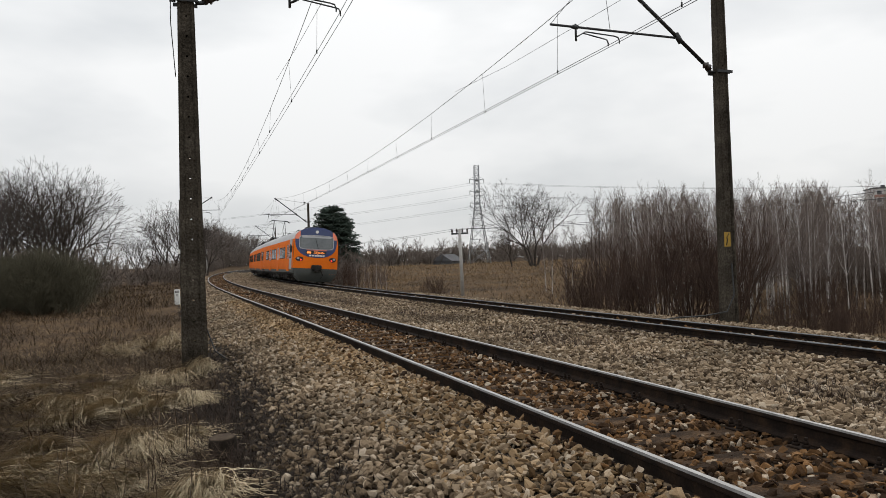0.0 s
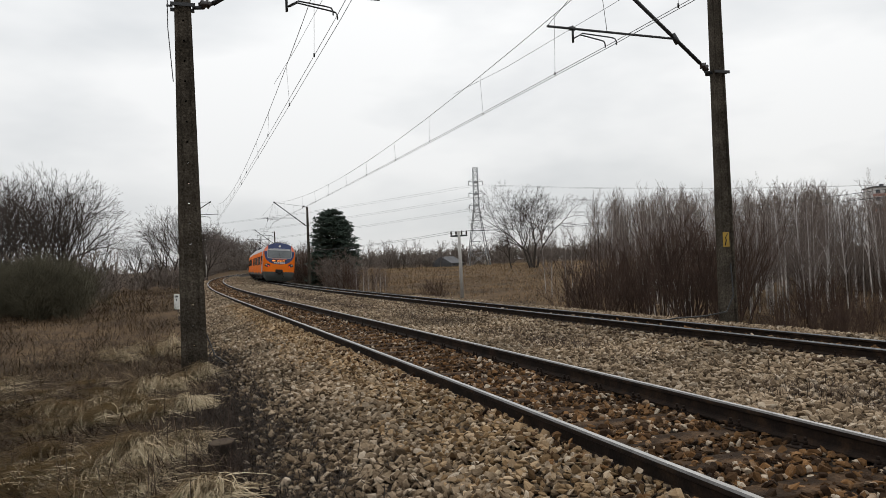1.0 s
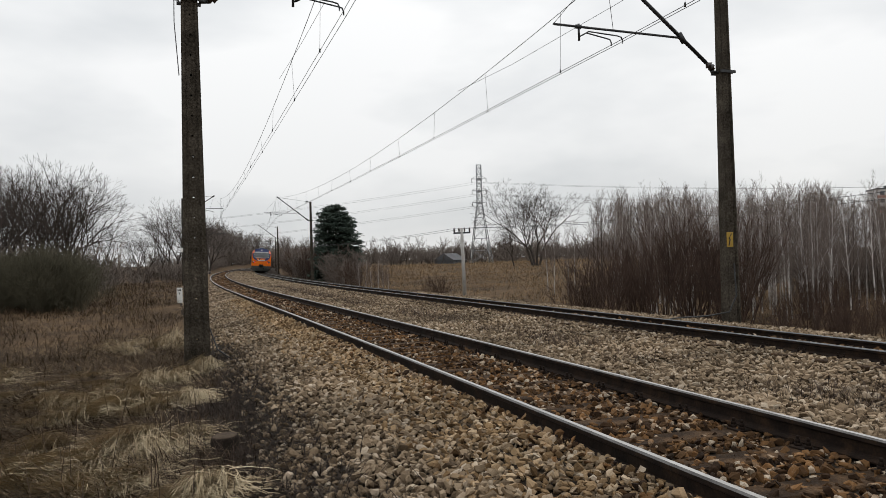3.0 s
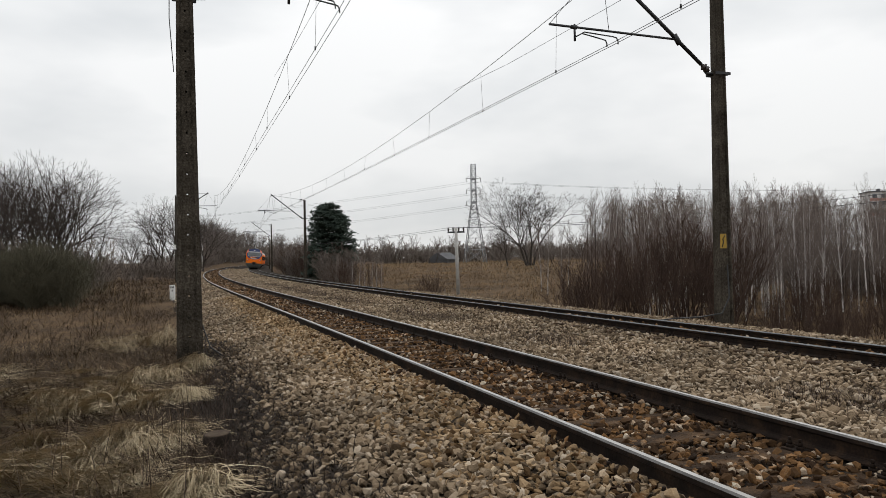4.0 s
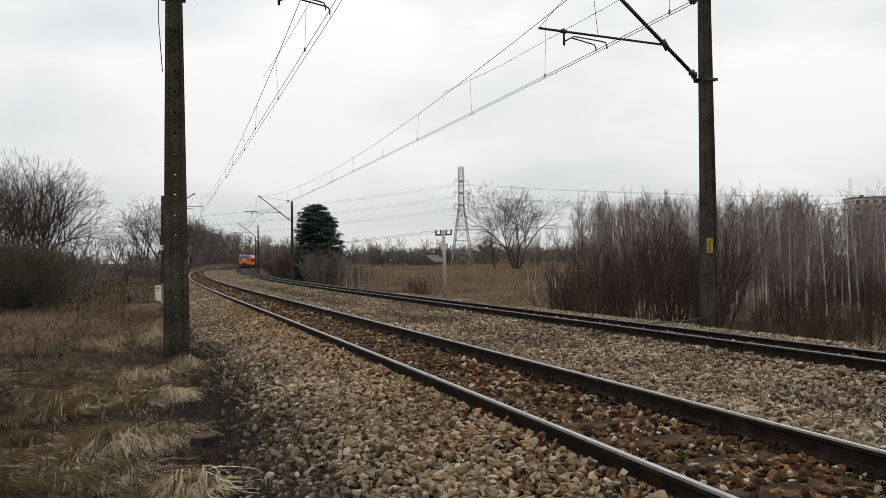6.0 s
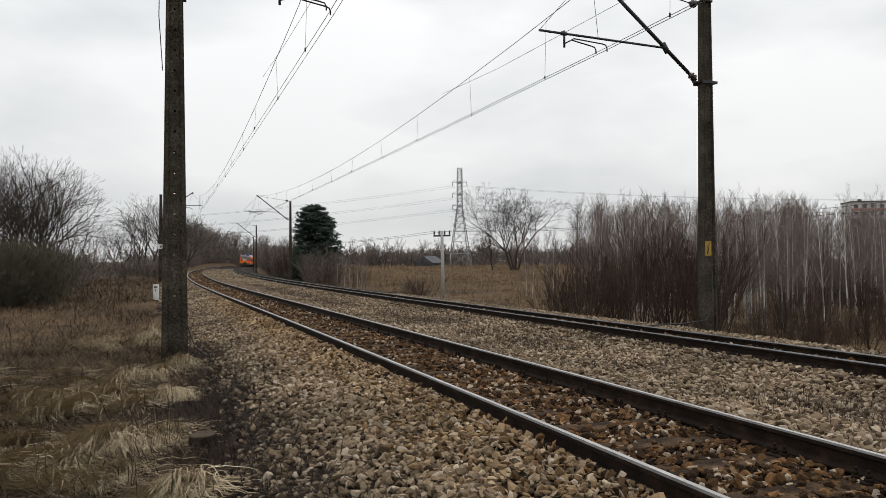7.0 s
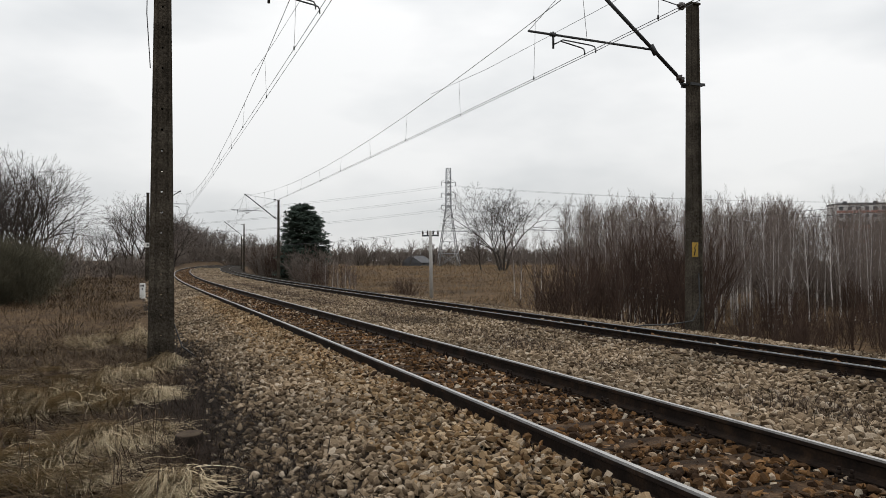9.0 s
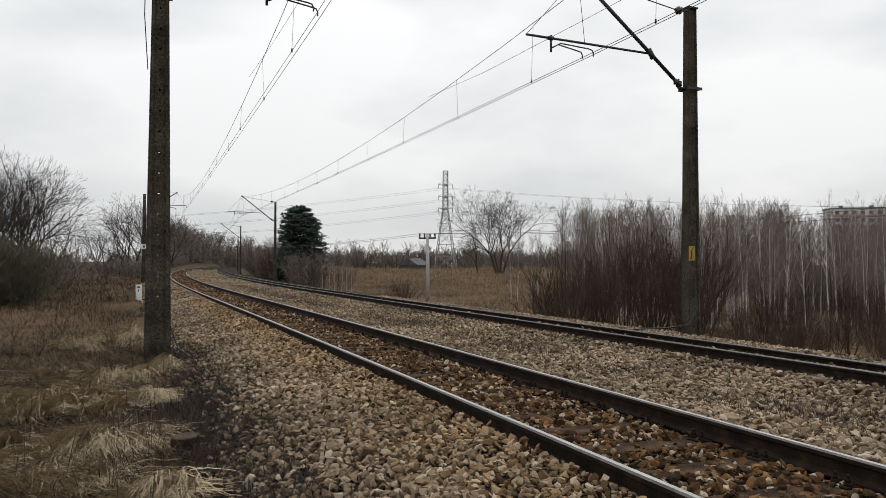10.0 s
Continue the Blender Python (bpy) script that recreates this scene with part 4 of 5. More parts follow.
# ------------------------------------------------------------------ trees
def grow_tree(rnd, height, radius, levels, lean=0.0, spread=0.75, up=0.25, first=0.3, count=(9, 7, 6), length=(0.5, 0.45, 0.42), stems=1, wob=0.09, stem_wob=None, stem_tip=0.06):
    """The limbs of a bare tree as rows of a start, an end, two radii and a level."""
    segs = []

    def limb(p, d, ln, r, level):
        n = 6 if level == 0 else ((3 if levels == 2 else 4) if level == 1 else (3 if level == 2 and levels == 3 else 2))
        q, way, pts = p.copy(), d.copy(), []
        tip = stem_tip if level == 0 else (0.25 if level < levels else 0.1)
        wb = stem_wob if stem_wob and level == 0 else wob
        for k in range(n):
            way = (way + np.array([rnd.gauss(0, wb), rnd.gauss(0, wb), rnd.gauss(0, wb) + (up * 0.25 if level else 0)]))
            way /= np.linalg.norm(way)
            e = q + way * ln / n
            r0, r1 = r * (1 - (1 - tip) * k / n), r * (1 - (1 - tip) * (k + 1) / n)
            segs.append((q, e, r0, r1, level))
            pts.append((q, e, way.copy(), r1))
            q = e
        if level >= levels:
            return
        m = count[level]
        for k in range(m):
            t = (first if level == 0 else 0.2) + (1 - (first if level == 0 else 0.2)) * (k + rnd.random()) / m
            a, e, w, rr = pts[min(n - 1, int(t * n))]
            f = t * n - int(t * n)
            s = a + (e - a) * f
            ang, tilt = rnd.uniform(0, 2 * math.pi) if level == 0 else rnd.uniform(0, 2 * math.pi), spread * rnd.uniform(0.7, 1.25)
            u = np.cross(w, [0.3, 0.2, 0.9] if abs(w[2]) < 0.85 else [1, 0, 0])
            u /= np.linalg.norm(u)
            v = np.cross(w, u)
            c = w * math.cos(tilt) + (u * math.cos(ang) + v * math.sin(ang)) * math.sin(tilt)
            c[2] += up * (0.6 if level else 0.8)
            c /= np.linalg.norm(c)
            limb(s, c, ln * length[level] * rnd.uniform(0.7, 1.2) * (1.15 - 0.55 * t), max(0.004, rr * rnd.uniform(0.4, 0.62)), level + 1)

    for k in range(stems):
        a = rnd.uniform(0, 2 * math.pi)
        tilt = lean if stems == 1 else rnd.uniform(0.05, 0.5) * (0.4 + lean)
        d = np.array([math.cos(a) * math.sin(tilt), math.sin(a) * math.sin(tilt), math.cos(tilt)])
        b = np.array([math.cos(a) * 0.12 * (stems > 1) * rnd.random() * 3, math.sin(a) * 0.12 * (stems > 1) * rnd.random() * 3, -0.15])
        limb(b, d, height * rnd.uniform(0.75, 1.05) if stems > 1 else height, radius * (rnd.uniform(0.5, 1.0) if stems > 1 else 1.0), 0)
    return segs


def fork_tree(rnd, height, radius, depth, stems=1, trunk=0.28, spread=0.48, ratio=0.82, up=0.025, splay=0.3):
    """A broad bare tree whose limbs fork again and again into a dome of twigs; rows as in grow_tree."""
    segs = []

    def limb(p, d, ln, r, lv):
        n = 3 if lv < 4 else 2
        q, way = p.copy(), d.copy()
        for k in range(n):
            way = way + np.array([rnd.gauss(0, 0.07), rnd.gauss(0, 0.07), rnd.gauss(0, 0.05) + up])
            way /= np.linalg.norm(way)
            e = q + way * ln / n
            segs.append((q, e, r * (1 - 0.25 * k / n), r * (1 - 0.25 * (k + 1) / n), lv))
            q = e
            if 1 <= lv < depth - 1 and k < n - 1 and rnd.random() < 0.6:
                shoot(q, way, ln * 0.55, r * 0.42, max(lv + 2, depth - 2), spread * 1.7)
        if lv >= depth:
            return
        u = np.cross(way, [0.31, 0.22, 0.9] if abs(way[2]) < 0.8 else [1, 0, 0])
        u /= np.linalg.norm(u)
        v = np.cross(way, u)
        m = 3 if rnd.random() < (0.75 if lv == 0 else 0.3) else 2
        turn = rnd.uniform(0, 2 * math.pi)
        for k in range(m):
            a, tilt = turn + 2 * math.pi * k / m + rnd.gauss(0, 0.3), spread * rnd.uniform(0.55, 1.25)
            c = way * math.cos(tilt) + (u * math.cos(a) + v * math.sin(a)) * math.sin(tilt)
            limb(q, c, ln * ratio * rnd.uniform(0.75, 1.12), r * (0.64 if m == 2 else 0.57), lv + 1)

    def shoot(q, way, ln, r, lv, tilt):
        u = np.cross(way, [rnd.gauss(0, 1), rnd.gauss(0, 1), rnd.gauss(0, 1)])
        u /= np.linalg.norm(u) + 1e-9
        limb(q, way * math.cos(tilt) + u * math.sin(tilt), ln, r, min(lv, depth))

    for k in range(stems):
        a, tilt = 2 * math.pi * (k + rnd.random() * 0.6) / stems, splay * rnd.uniform(0.4, 1.0) if stems > 1 else 0.05
        d = np.array([math.cos(a) * math.sin(tilt), math.sin(a) * math.sin(tilt), math.cos(tilt)])
        b = np.array([math.cos(a), math.sin(a), 0.0]) * (height * 0.045 if stems > 1 else 0.0)
        limb(b, d, height * trunk * rnd.uniform(0.85, 1.1), radius, 0)
    z = max(e[2] for _, e, _, _, _ in segs) / height
    return [(p / z, e / z, r0, r1, lv) for p, e, r0, r1, lv in segs]


def limb_mesh(name, segs, mat, thin=0.0):
    """Three- or five-sided bars for the limbs; the thinnest end in a point."""
    verts, faces, base = [], [], 0
    for p, q, r0, r1, lv in segs:
        k = 5 if lv == 0 else 3
        d = q - p
        d = d / (np.linalg.norm(d) + 1e-9)
        u = np.cross(d, [0, 0, 1] if abs(d[2]) < 0.9 else [1, 0, 0])
        u /= np.linalg.norm(u)
        v = np.cross(d, u)
        r0, r1 = max(r0, thin), max(r1, thin)
        ring = [u * math.cos(2 * math.pi * j / k) + v * math.sin(2 * math.pi * j / k) for j in range(k)]
        for w in ring:
            verts.append(p + w * r0)
        for w in ring:
            verts.append(q + w * r1)
        for j in range(k):
            m = (j + 1) % k
            faces.append((base + j, base + m, base + k + m, base + k + j))
        base += 2 * k
    return fast_mesh(name, np.array(verts), np.array(faces), [mat])


def make_tree(kind, label, category, segs, bark, twig, split, thin=0.0):
    ob = empty(kind)
    low, high = [s for s in segs if s[4] <= split], [s for s in segs if s[4] > split]
    part_mesh("trunk" if category == "tree" else "stem", limb_mesh("trunk", low, bark, thin), ob)
    part_mesh("crown", limb_mesh("crown", high, twig, thin), ob)
    ob.location = (0, -400, 0)
    return tagged(ob, label, category)


def plant(proto, x, y, size, turn, sink=0.0, group=""):
    m = pose(x, y, ground_at(x, y) - sink, 0, 0, turn)
    ob = copy_thing(proto, m @ Matrix.Diagonal((1, 1, 1, 1)))
    ob.scale = (size, size, size)
    return tagged(ob, group=group)


def retire(protos):
    """Takes the patterns away once their copies stand."""
    for p in protos:
        for c in list(p.children_recursive):
            bpy.data.objects.remove(c)
        bpy.data.objects.remove(p)


def build_trees():
    rnd = random.Random(21)
    oaks = [make_tree("bare_tree", "bare broad-crowned tree with fine dark branches", "tree", fork_tree(random.Random(30 + k), 10.0, 0.17, 7, stems=(1, 2, 1, 3)[k], trunk=(0.24, 0.2, 0.17, 0.24)[k]), M_BARK, M_TWIG, 3, 0.0078) for k in range(4)]
    clump = make_tree("bare_tree", "broad domed clump of bare trunks behind the field", "tree", fork_tree(random.Random(46), 10.0, 0.15, 7, stems=4, trunk=0.3, spread=0.54, splay=0.45, ratio=0.8), M_BARK, M_TWIG, 3, 0.0085)
    far_oaks = [make_tree("bare_tree", "far bare tree with a grey-brown crown paled for haze", "tree", grow_tree(random.Random(230 + k), 8.5, 0.19, 3, spread=0.7, up=0.22, first=0.15, count=(11, 7, 6), length=(0.72, 0.5, 0.45), wob=0.08), M_BARK, M_TWIG_HAZED, 1, 0.015) for k in range(3)]
    birches = [make_tree("birch_tree", "slender young birch with pale trunk and reddish twigs", "tree", grow_tree(random.Random(60 + k), 8, 0.058, 2, lean=0.015 * (k % 3), spread=0.6, up=0.22, first=0.28, count=(34, 10, 5), length=(0.24, 0.45, 0.4), wob=0.07, stem_wob=0.016, stem_tip=0.2), M_BIRCH if k < 4 else M_BARK, M_BIRCH_TWIG, 0, 0.0055) for k in range(7)]
    pale_birches = [make_tree("birch_tree", "tall birch with white trunk and white limbs", "tree", grow_tree(random.Random(360 + k), 8, 0.055, 2, lean=0.01 * k, spread=0.55, up=0.25, first=0.3, count=(20, 9, 5), length=(0.24, 0.45, 0.4), wob=0.06, stem_wob=0.018, stem_tip=0.22), M_BIRCH_PALE, M_BIRCH_TWIG, 1, 0.0055) for k in range(3)]
    shrubs = [make_tree("bare_shrub", "dense bare shrub with dark upright stems", "shrub", grow_tree(random.Random(90 + k), 3.0, 0.026, 2, lean=0.4, spread=0.42, up=0.3, first=0.25, count=(8, 4, 4), length=(0.42, 0.45, 0.4), stems=13, wob=0.085), M_SHRUB, M_SHRUB, 0, 0.0048) for k in range(4)]
    thickets = [make_tree("bare_thicket", "low olive-brown thicket of tangled bare twigs", "shrub", grow_tree(random.Random(120 + k), 3.0, 0.02, 2, lean=0.6, spread=0.7, up=0.15, first=0.1, count=(10, 7, 4), length=(0.45, 0.5, 0.4), stems=22, wob=0.16), M_SHRUB_OLIVE, M_SHRUB_OLIVE, 0, 0.005) for k in range(3)]
    far_thickets = [make_tree("bare_thicket", "far thicket of bare twigs paled grey-brown for haze", "shrub", grow_tree(random.Random(150 + k), 3.0, 0.03, 2, lean=0.6, spread=0.7, up=0.15, first=0.08, count=(8, 6, 4), length=(0.5, 0.5, 0.4), stems=11, wob=0.16), M_SHRUB_HAZED, M_SHRUB_HAZED, 0, 0.013) for k in range(3)]

    def at(k, d, proto, size, sink=0.1, group=""):
        plant(proto, k * d, d, size, rnd.uniform(0, 360), sink, group)

    # old trees on the rise beyond the near meadow: bearing, distance, height
    for k, d, h in ((-0.66, 56, 8.6), (-0.63, 64, 9.6), (-0.605, 58, 9.2), (-0.575, 55, 8.8), (-0.55, 60, 8.6), (-0.528, 57, 7.6), (-0.51, 60, 5.8), (-0.70, 60, 9.0), (-0.59, 70, 10.0), (-0.645, 70, 10.0)):
        at(k, d, oaks[rnd.randrange(4)], h / 8.7, group="trees on the rise")
    for k, d, h in ((-0.452, 92, 6.0), (-0.425, 100, 8.5), (-0.405, 104, 10.0), (-0.385, 98, 9.0), (-0.36, 110, 8.6), (-0.37, 118, 9.4)):
        at(k, d, oaks[rnd.randrange(4)], h / 8.7, group="trees on the rise")
    # the wood where the line bends away
    for n in range(260):
        s, o = rnd.uniform(100, 340), -rnd.uniform(7, 32)
        p = on_line(s, o)
        if p.x < -0.362 * p.y:
            continue
        plant(far_oaks[rnd.randrange(3)], p.x, p.y, rnd.uniform(9.5, 12.5) / 10.5, rnd.uniform(0, 360), 0.1, "wood by the bend")
    for n in range(110):
        s, o = rnd.uniform(90, 300), -rnd.uniform(6, 24)
        p = on_line(s, o)
        if p.x < -0.375 * p.y:
            continue
        plant(far_thickets[rnd.randrange(3)], p.x, p.y, rnd.uniform(1.1, 1.9), rnd.uniform(0, 360), 0.1, "thicket by the bend")
    # olive thicket at the meadow's edge
    for n in range(34):
        k, d = rnd.uniform(-0.68, -0.52), rnd.uniform(31, 44)
        at(k, d, thickets[rnd.randrange(3)], rnd.uniform(0.75, 1.05), group="thicket at the meadow edge")
    for n in range(22):
        k, d = rnd.uniform(-0.72, -0.50), rnd.uniform(48, 66)
        at(k, d, far_thickets[rnd.randrange(3)], rnd.uniform(0.8, 1.2), group="thicket at the meadow edge")
    # shrubs along the far side of the line
    for n in range(84):
        s, o = rnd.uniform(64, 200), GAP + rnd.uniform(6.5, 18)
        p = on_line(s, o)
        if p.x > -0.155 * p.y:
            continue
        plant((shrubs + far_thickets)[rnd.randrange(7)], p.x, p.y, rnd.uniform(0.7, 1.25) * (1.0 if s < 110 else 1.35), rnd.uniform(0, 360), 0.1, "shrubs along the line")
    for k, d, g in ((-0.055, 46, 0.65), (-0.05, 48, 0.6), (-0.07, 47, 0.55), (-0.16, 70, 0.8), (-0.14, 74, 0.85), (-0.17, 78, 1.0), (-0.125, 80, 0.8)):
        at(k, d, shrubs[rnd.randrange(4)], g, group="shrubs in the field")
    # dark shrubs in front of the birch wood
    for n in range(18):
        k, d = rnd.uniform(0.13, 0.33), rnd.uniform(24.5, 31)
        at(k, d, shrubs[rnd.randrange(4)], rnd.uniform(0.95, 1.3) * (0.8 if k < 0.15 else 1.0), group="shrubs before the birches")
    for n in range(30):
        k, d = rnd.uniform(0.30, 0.66), rnd.uniform(24, 34)
        at(k, d, shrubs[rnd.randrange(4)], rnd.uniform(0.45, 0.75), group="shrubs before the birches")
    # the birch wood
    for n in range(250):
        k, d = rnd.uniform(0.15, 0.70), rnd.uniform(33, 72)
        h = (1.18 + 0.074 * d + 1.7) * rnd.uniform(0.86, 1.04) * (0.88 if k > 0.47 else 1.0)
        at(k, d, birches[rnd.randrange(7)], h / 8.3, group="birches of the wood")
    for k, d, h in ((0.09, 62, 5.5), (0.098, 58, 5.2), (0.117, 55, 5.0), (0.125, 64, 5.5)):
        at(k, d, birches[rnd.randrange(3)], h / 8.3, group="birches in the field")
    for k, d in ((-0.158, 60), (-0.15, 62), (-0.142, 58), (-0.133, 61), (-0.127, 59), (-0.12, 63)):
        at(k, d, birches[rnd.randrange(3)], rnd.uniform(0.3, 0.4), group="saplings in the field")
    for n in range(40):
        k, d = rnd.uniform(-0.33, -0.17), rnd.uniform(275, 330)
        at(k, d, far_thickets[rnd.randrange(3)], rnd.uniform(1.6, 2.4), group="thicket by the bend")
    for n in range(9):
        k, d = rnd.uniform(-0.254, -0.228), rnd.uniform(148, 166)
        at(k, d, far_thickets[rnd.randrange(3)], rnd.uniform(1.5, 1.9), group="shrubs along the line")
    # more far trees where the line leaves the view, and brush on its near side
    for n in range(34):
        k, d = rnd.uniform(-0.285, -0.17), rnd.uniform(290, 350)
        at(k, d, far_oaks[rnd.randrange(3)], rnd.uniform(0.75, 1.1), group="trees beyond the bend")
    for n in range(34):
        s, o = rnd.uniform(105, 215), -rnd.uniform(5.5, 9)
        p = on_line(s, o)
        plant(far_thickets[rnd.randrange(3)], p.x, p.y, rnd.uniform(0.8, 1.3), rnd.uniform(0, 360), 0.1, "thicket by the bend")
    for n in range(26):
        k, d = rnd.uniform(0.36, 0.68), rnd.uniform(20.5, 25)
        at(k, d, shrubs[rnd.randrange(4)], rnd.uniform(0.28, 0.48), group="shrubs before the birches")
    # the broad tree and the trees behind the field
    for k, d, h in ((0.075, 166, 19.6),):
        at(k, d, clump, h / 10.0)
    at(0.046, 172, oaks[2], 1.1, group="trees behind the field")
    for n in range(26):
        k, d = rnd.uniform(-0.15, 0.2), rnd.uniform(235, 300)
        at(k, d, far_oaks[rnd.randrange(3)], rnd.uniform(0.4, 0.62) * d / 180, group="trees behind the field")
    low = [limb_mesh("twigs", grow_tree(random.Random(170 + k), 3.0, 0.04, 2, lean=0.6, spread=0.7, up=0.15, first=0.08, count=(5, 3, 4), length=(0.55, 0.5, 0.4), stems=8, wob=0.16), M_SHRUB_HAZED, 0.03) for k in range(3)]
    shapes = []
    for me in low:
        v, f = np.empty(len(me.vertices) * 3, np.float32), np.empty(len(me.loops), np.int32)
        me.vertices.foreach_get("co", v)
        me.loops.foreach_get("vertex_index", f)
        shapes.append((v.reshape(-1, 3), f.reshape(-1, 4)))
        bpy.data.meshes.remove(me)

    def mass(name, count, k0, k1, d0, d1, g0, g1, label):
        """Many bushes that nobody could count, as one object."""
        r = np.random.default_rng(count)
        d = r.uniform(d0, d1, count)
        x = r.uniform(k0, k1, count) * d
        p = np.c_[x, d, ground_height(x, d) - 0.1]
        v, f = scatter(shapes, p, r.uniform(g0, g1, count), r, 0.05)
        # every mass, the nearer undergrowth too, takes the colour paled for haze
        tagged(new(name, fast_mesh(name, v, f, [M_SHRUB_HAZED])), label, "hedge", kind="stuff")

    mass("far_hedge", 170, -0.17, 0.25, 238, 320, 1.3, 2.4, "far hedge of bare bushes paled grey-brown for haze")
    mass("bend_brush", 80, -0.37, -0.17, 235, 300, 1.4, 2.3, "brush beyond the bend paled grey-brown for haze")
    mass("wood_undergrowth", 70, 0.2, 0.74, 44, 74, 0.6, 1.0, "brown bare undergrowth of the birch wood")
    mass("hedge", 40, -0.72, -0.38, 76, 98, 0.6, 0.95, "dark bare hedge beyond the meadow")
    # tall brush on the outside of the bend
    for n in range(40):
        s, o = rnd.uniform(88, 160), GAP + rnd.uniform(5.2, 10)
        p = on_line(s, o)
        if p.x > -0.15 * p.y:
            continue
        plant((shrubs + far_thickets)[rnd.randrange(7)], p.x, p.y, rnd.uniform(1.25, 1.75), rnd.uniform(0, 360), 0.1, "shrubs along the line")
    for n in range(54):
        k, d = rnd.uniform(0.22, 0.70), rnd.uniform(30.5, 37)
        at(k, d, birches[rnd.randrange(4)], rnd.uniform(0.54, 0.64), group="birches of the wood")
    # tall pale birches along the wood's edge
    for n in range(24):
        k, d = 0.2 + 0.5 * (n + rnd.random()) / 24, rnd.uniform(33, 44)
        at(k, d, pale_birches[rnd.randrange(3)], (1.18 + 0.074 * d + 1.7) * rnd.uniform(0.88, 1.08) / 8.3, group="birches of the wood")
    for n in range(14):
        k, d = rnd.uniform(0.5, 0.75), rnd.uniform(70, 95)
        at(k, d, birches[rnd.randrange(3)], rnd.uniform(1.0, 1.2), group="birches of the wood")
    retire([clump] + oaks + far_oaks + birches + pale_birches + shrubs + thickets + far_thickets)


def build_conifer(x, y, height, width):
    """A dark evergreen: tiers of drooping sprays of needles round a trunk."""
    rnd = random.Random(77)
    ob = empty("conifer_tree", pose(x, y, ground_at(x, y) - 0.1))
    part("trunk", tubed([(0, 0, 0), (0.05, 0, height * 0.5), (0, 0, height * 0.96)], [0.22, 0.14, 0.03], 8), M_BARK, ob)
    verts, faces = [], []

    def spray(c, out, ln, w):
        side = out.cross(Vector((0, 0, 1))).normalized()
        upv = side.cross(out)
        b = len(verts)
        verts.extend([c - out * ln * 0.4, c + side * w, c + out * ln * 0.6, c - side * w, c + upv * w * 0.6])
        faces.extend([(b, b + 1, b + 4), (b + 1, b + 2, b + 4), (b + 2, b + 3, b + 4), (b + 3, b, b + 4)])

    for n in range(380):
        z = height * (0.06 + 0.93 * (n + rnd.random()) / 380)
        a = rnd.uniform(0, 2 * math.pi)
        reach = width / 2 * float(np.interp(z / height, [0, 0.3, 0.62, 0.76, 0.87, 0.96, 1], [0.95, 1, 1, 0.92, 0.68, 0.4, 0.16]))
        reach *= rnd.uniform(0.78, 1.06) * (0.97 + 0.36 * noise.noise(Vector((math.cos(a) * 1.7, math.sin(a) * 1.7, z * 0.7))))
        way = Vector((math.cos(a), math.sin(a), 0))
        rise = rnd.uniform(0.0, 0.28)
        for k in range(int(16 + 16 * reach)):
            t = rnd.uniform(0.12, 1.0) ** 0.8
            r = reach * t
            fan = 0.16 * reach * (1.15 - t) + 0.12
            c = way * r + Vector((rnd.gauss(0, fan), rnd.gauss(0, fan), z + rise * r - 0.13 * r * r / max(reach, 0.5) + rnd.gauss(0, 0.09)))
            out = (way + Vector((rnd.gauss(0, 0.45), rnd.gauss(0, 0.45), rnd.uniform(-0.35, 0.5)))).normalized()
            spray(c, out, rnd.uniform(0.22, 0.5), rnd.uniform(0.08, 0.17))
    part_mesh("crown", fast_mesh("crown", np.array([v[:] for v in verts]), np.array(faces), [M_NEEDLE]), ob)
    return tagged(ob, "dark green dense evergreen tree beside the line", "tree")


# ------------------------------------------------------------------ grass
def blades(rnd, xy, z, length, width, lean, bend, pieces=3, floor=None):
    """Curved grass blades as arrays, each of some joined pieces; lean: one tilt, or the ways and a tilt."""
    n = len(xy)
    a = rnd.uniform(0, 2 * np.pi, n) if np.isscalar(lean) else lean[0]
    acc = np.abs(rnd.normal(lean if np.isscalar(lean) else lean[1], 0.25, n))
    ln = length * np.exp(rnd.normal(0, 0.25, n))
    rows, p = [], np.c_[xy, z]
    side = np.c_[-np.sin(a), np.cos(a), np.zeros(n)]
    for k in range(pieces + 1):
        w = width * (1 - 0.88 * (k / pieces) ** 2)
        rows += [p - side * w / 2, p + side * w / 2]
        p = p + np.c_[np.cos(a) * np.sin(acc), np.sin(a) * np.sin(acc), np.cos(acc)] * (ln / pieces)[:, None]
        if floor is not None:
            p[:, 2] = np.maximum(p[:, 2], floor)
        acc = np.minimum(acc + bend * rnd.uniform(0.6, 1.4, n), 2.5)
    v = np.stack(rows, 1).reshape(-1, 3)
    f = np.array([[2 * k, 2 * k + 1, 2 * k + 3, 2 * k + 2] for k in range(pieces)])
    f = (f[None] + (np.arange(n) * (2 * pieces + 2))[:, None, None]).reshape(-1, 4)
    return v, f


def clumped(rnd, n, x0, x1, y0, y1, clumps, spread):
    c = np.c_[rnd.uniform(x0, x1, clumps), rnd.uniform(y0, y1, clumps)]
    k = rnd.integers(0, clumps, n)
    return c[k] + rnd.normal(0, spread, (n, 2)), k


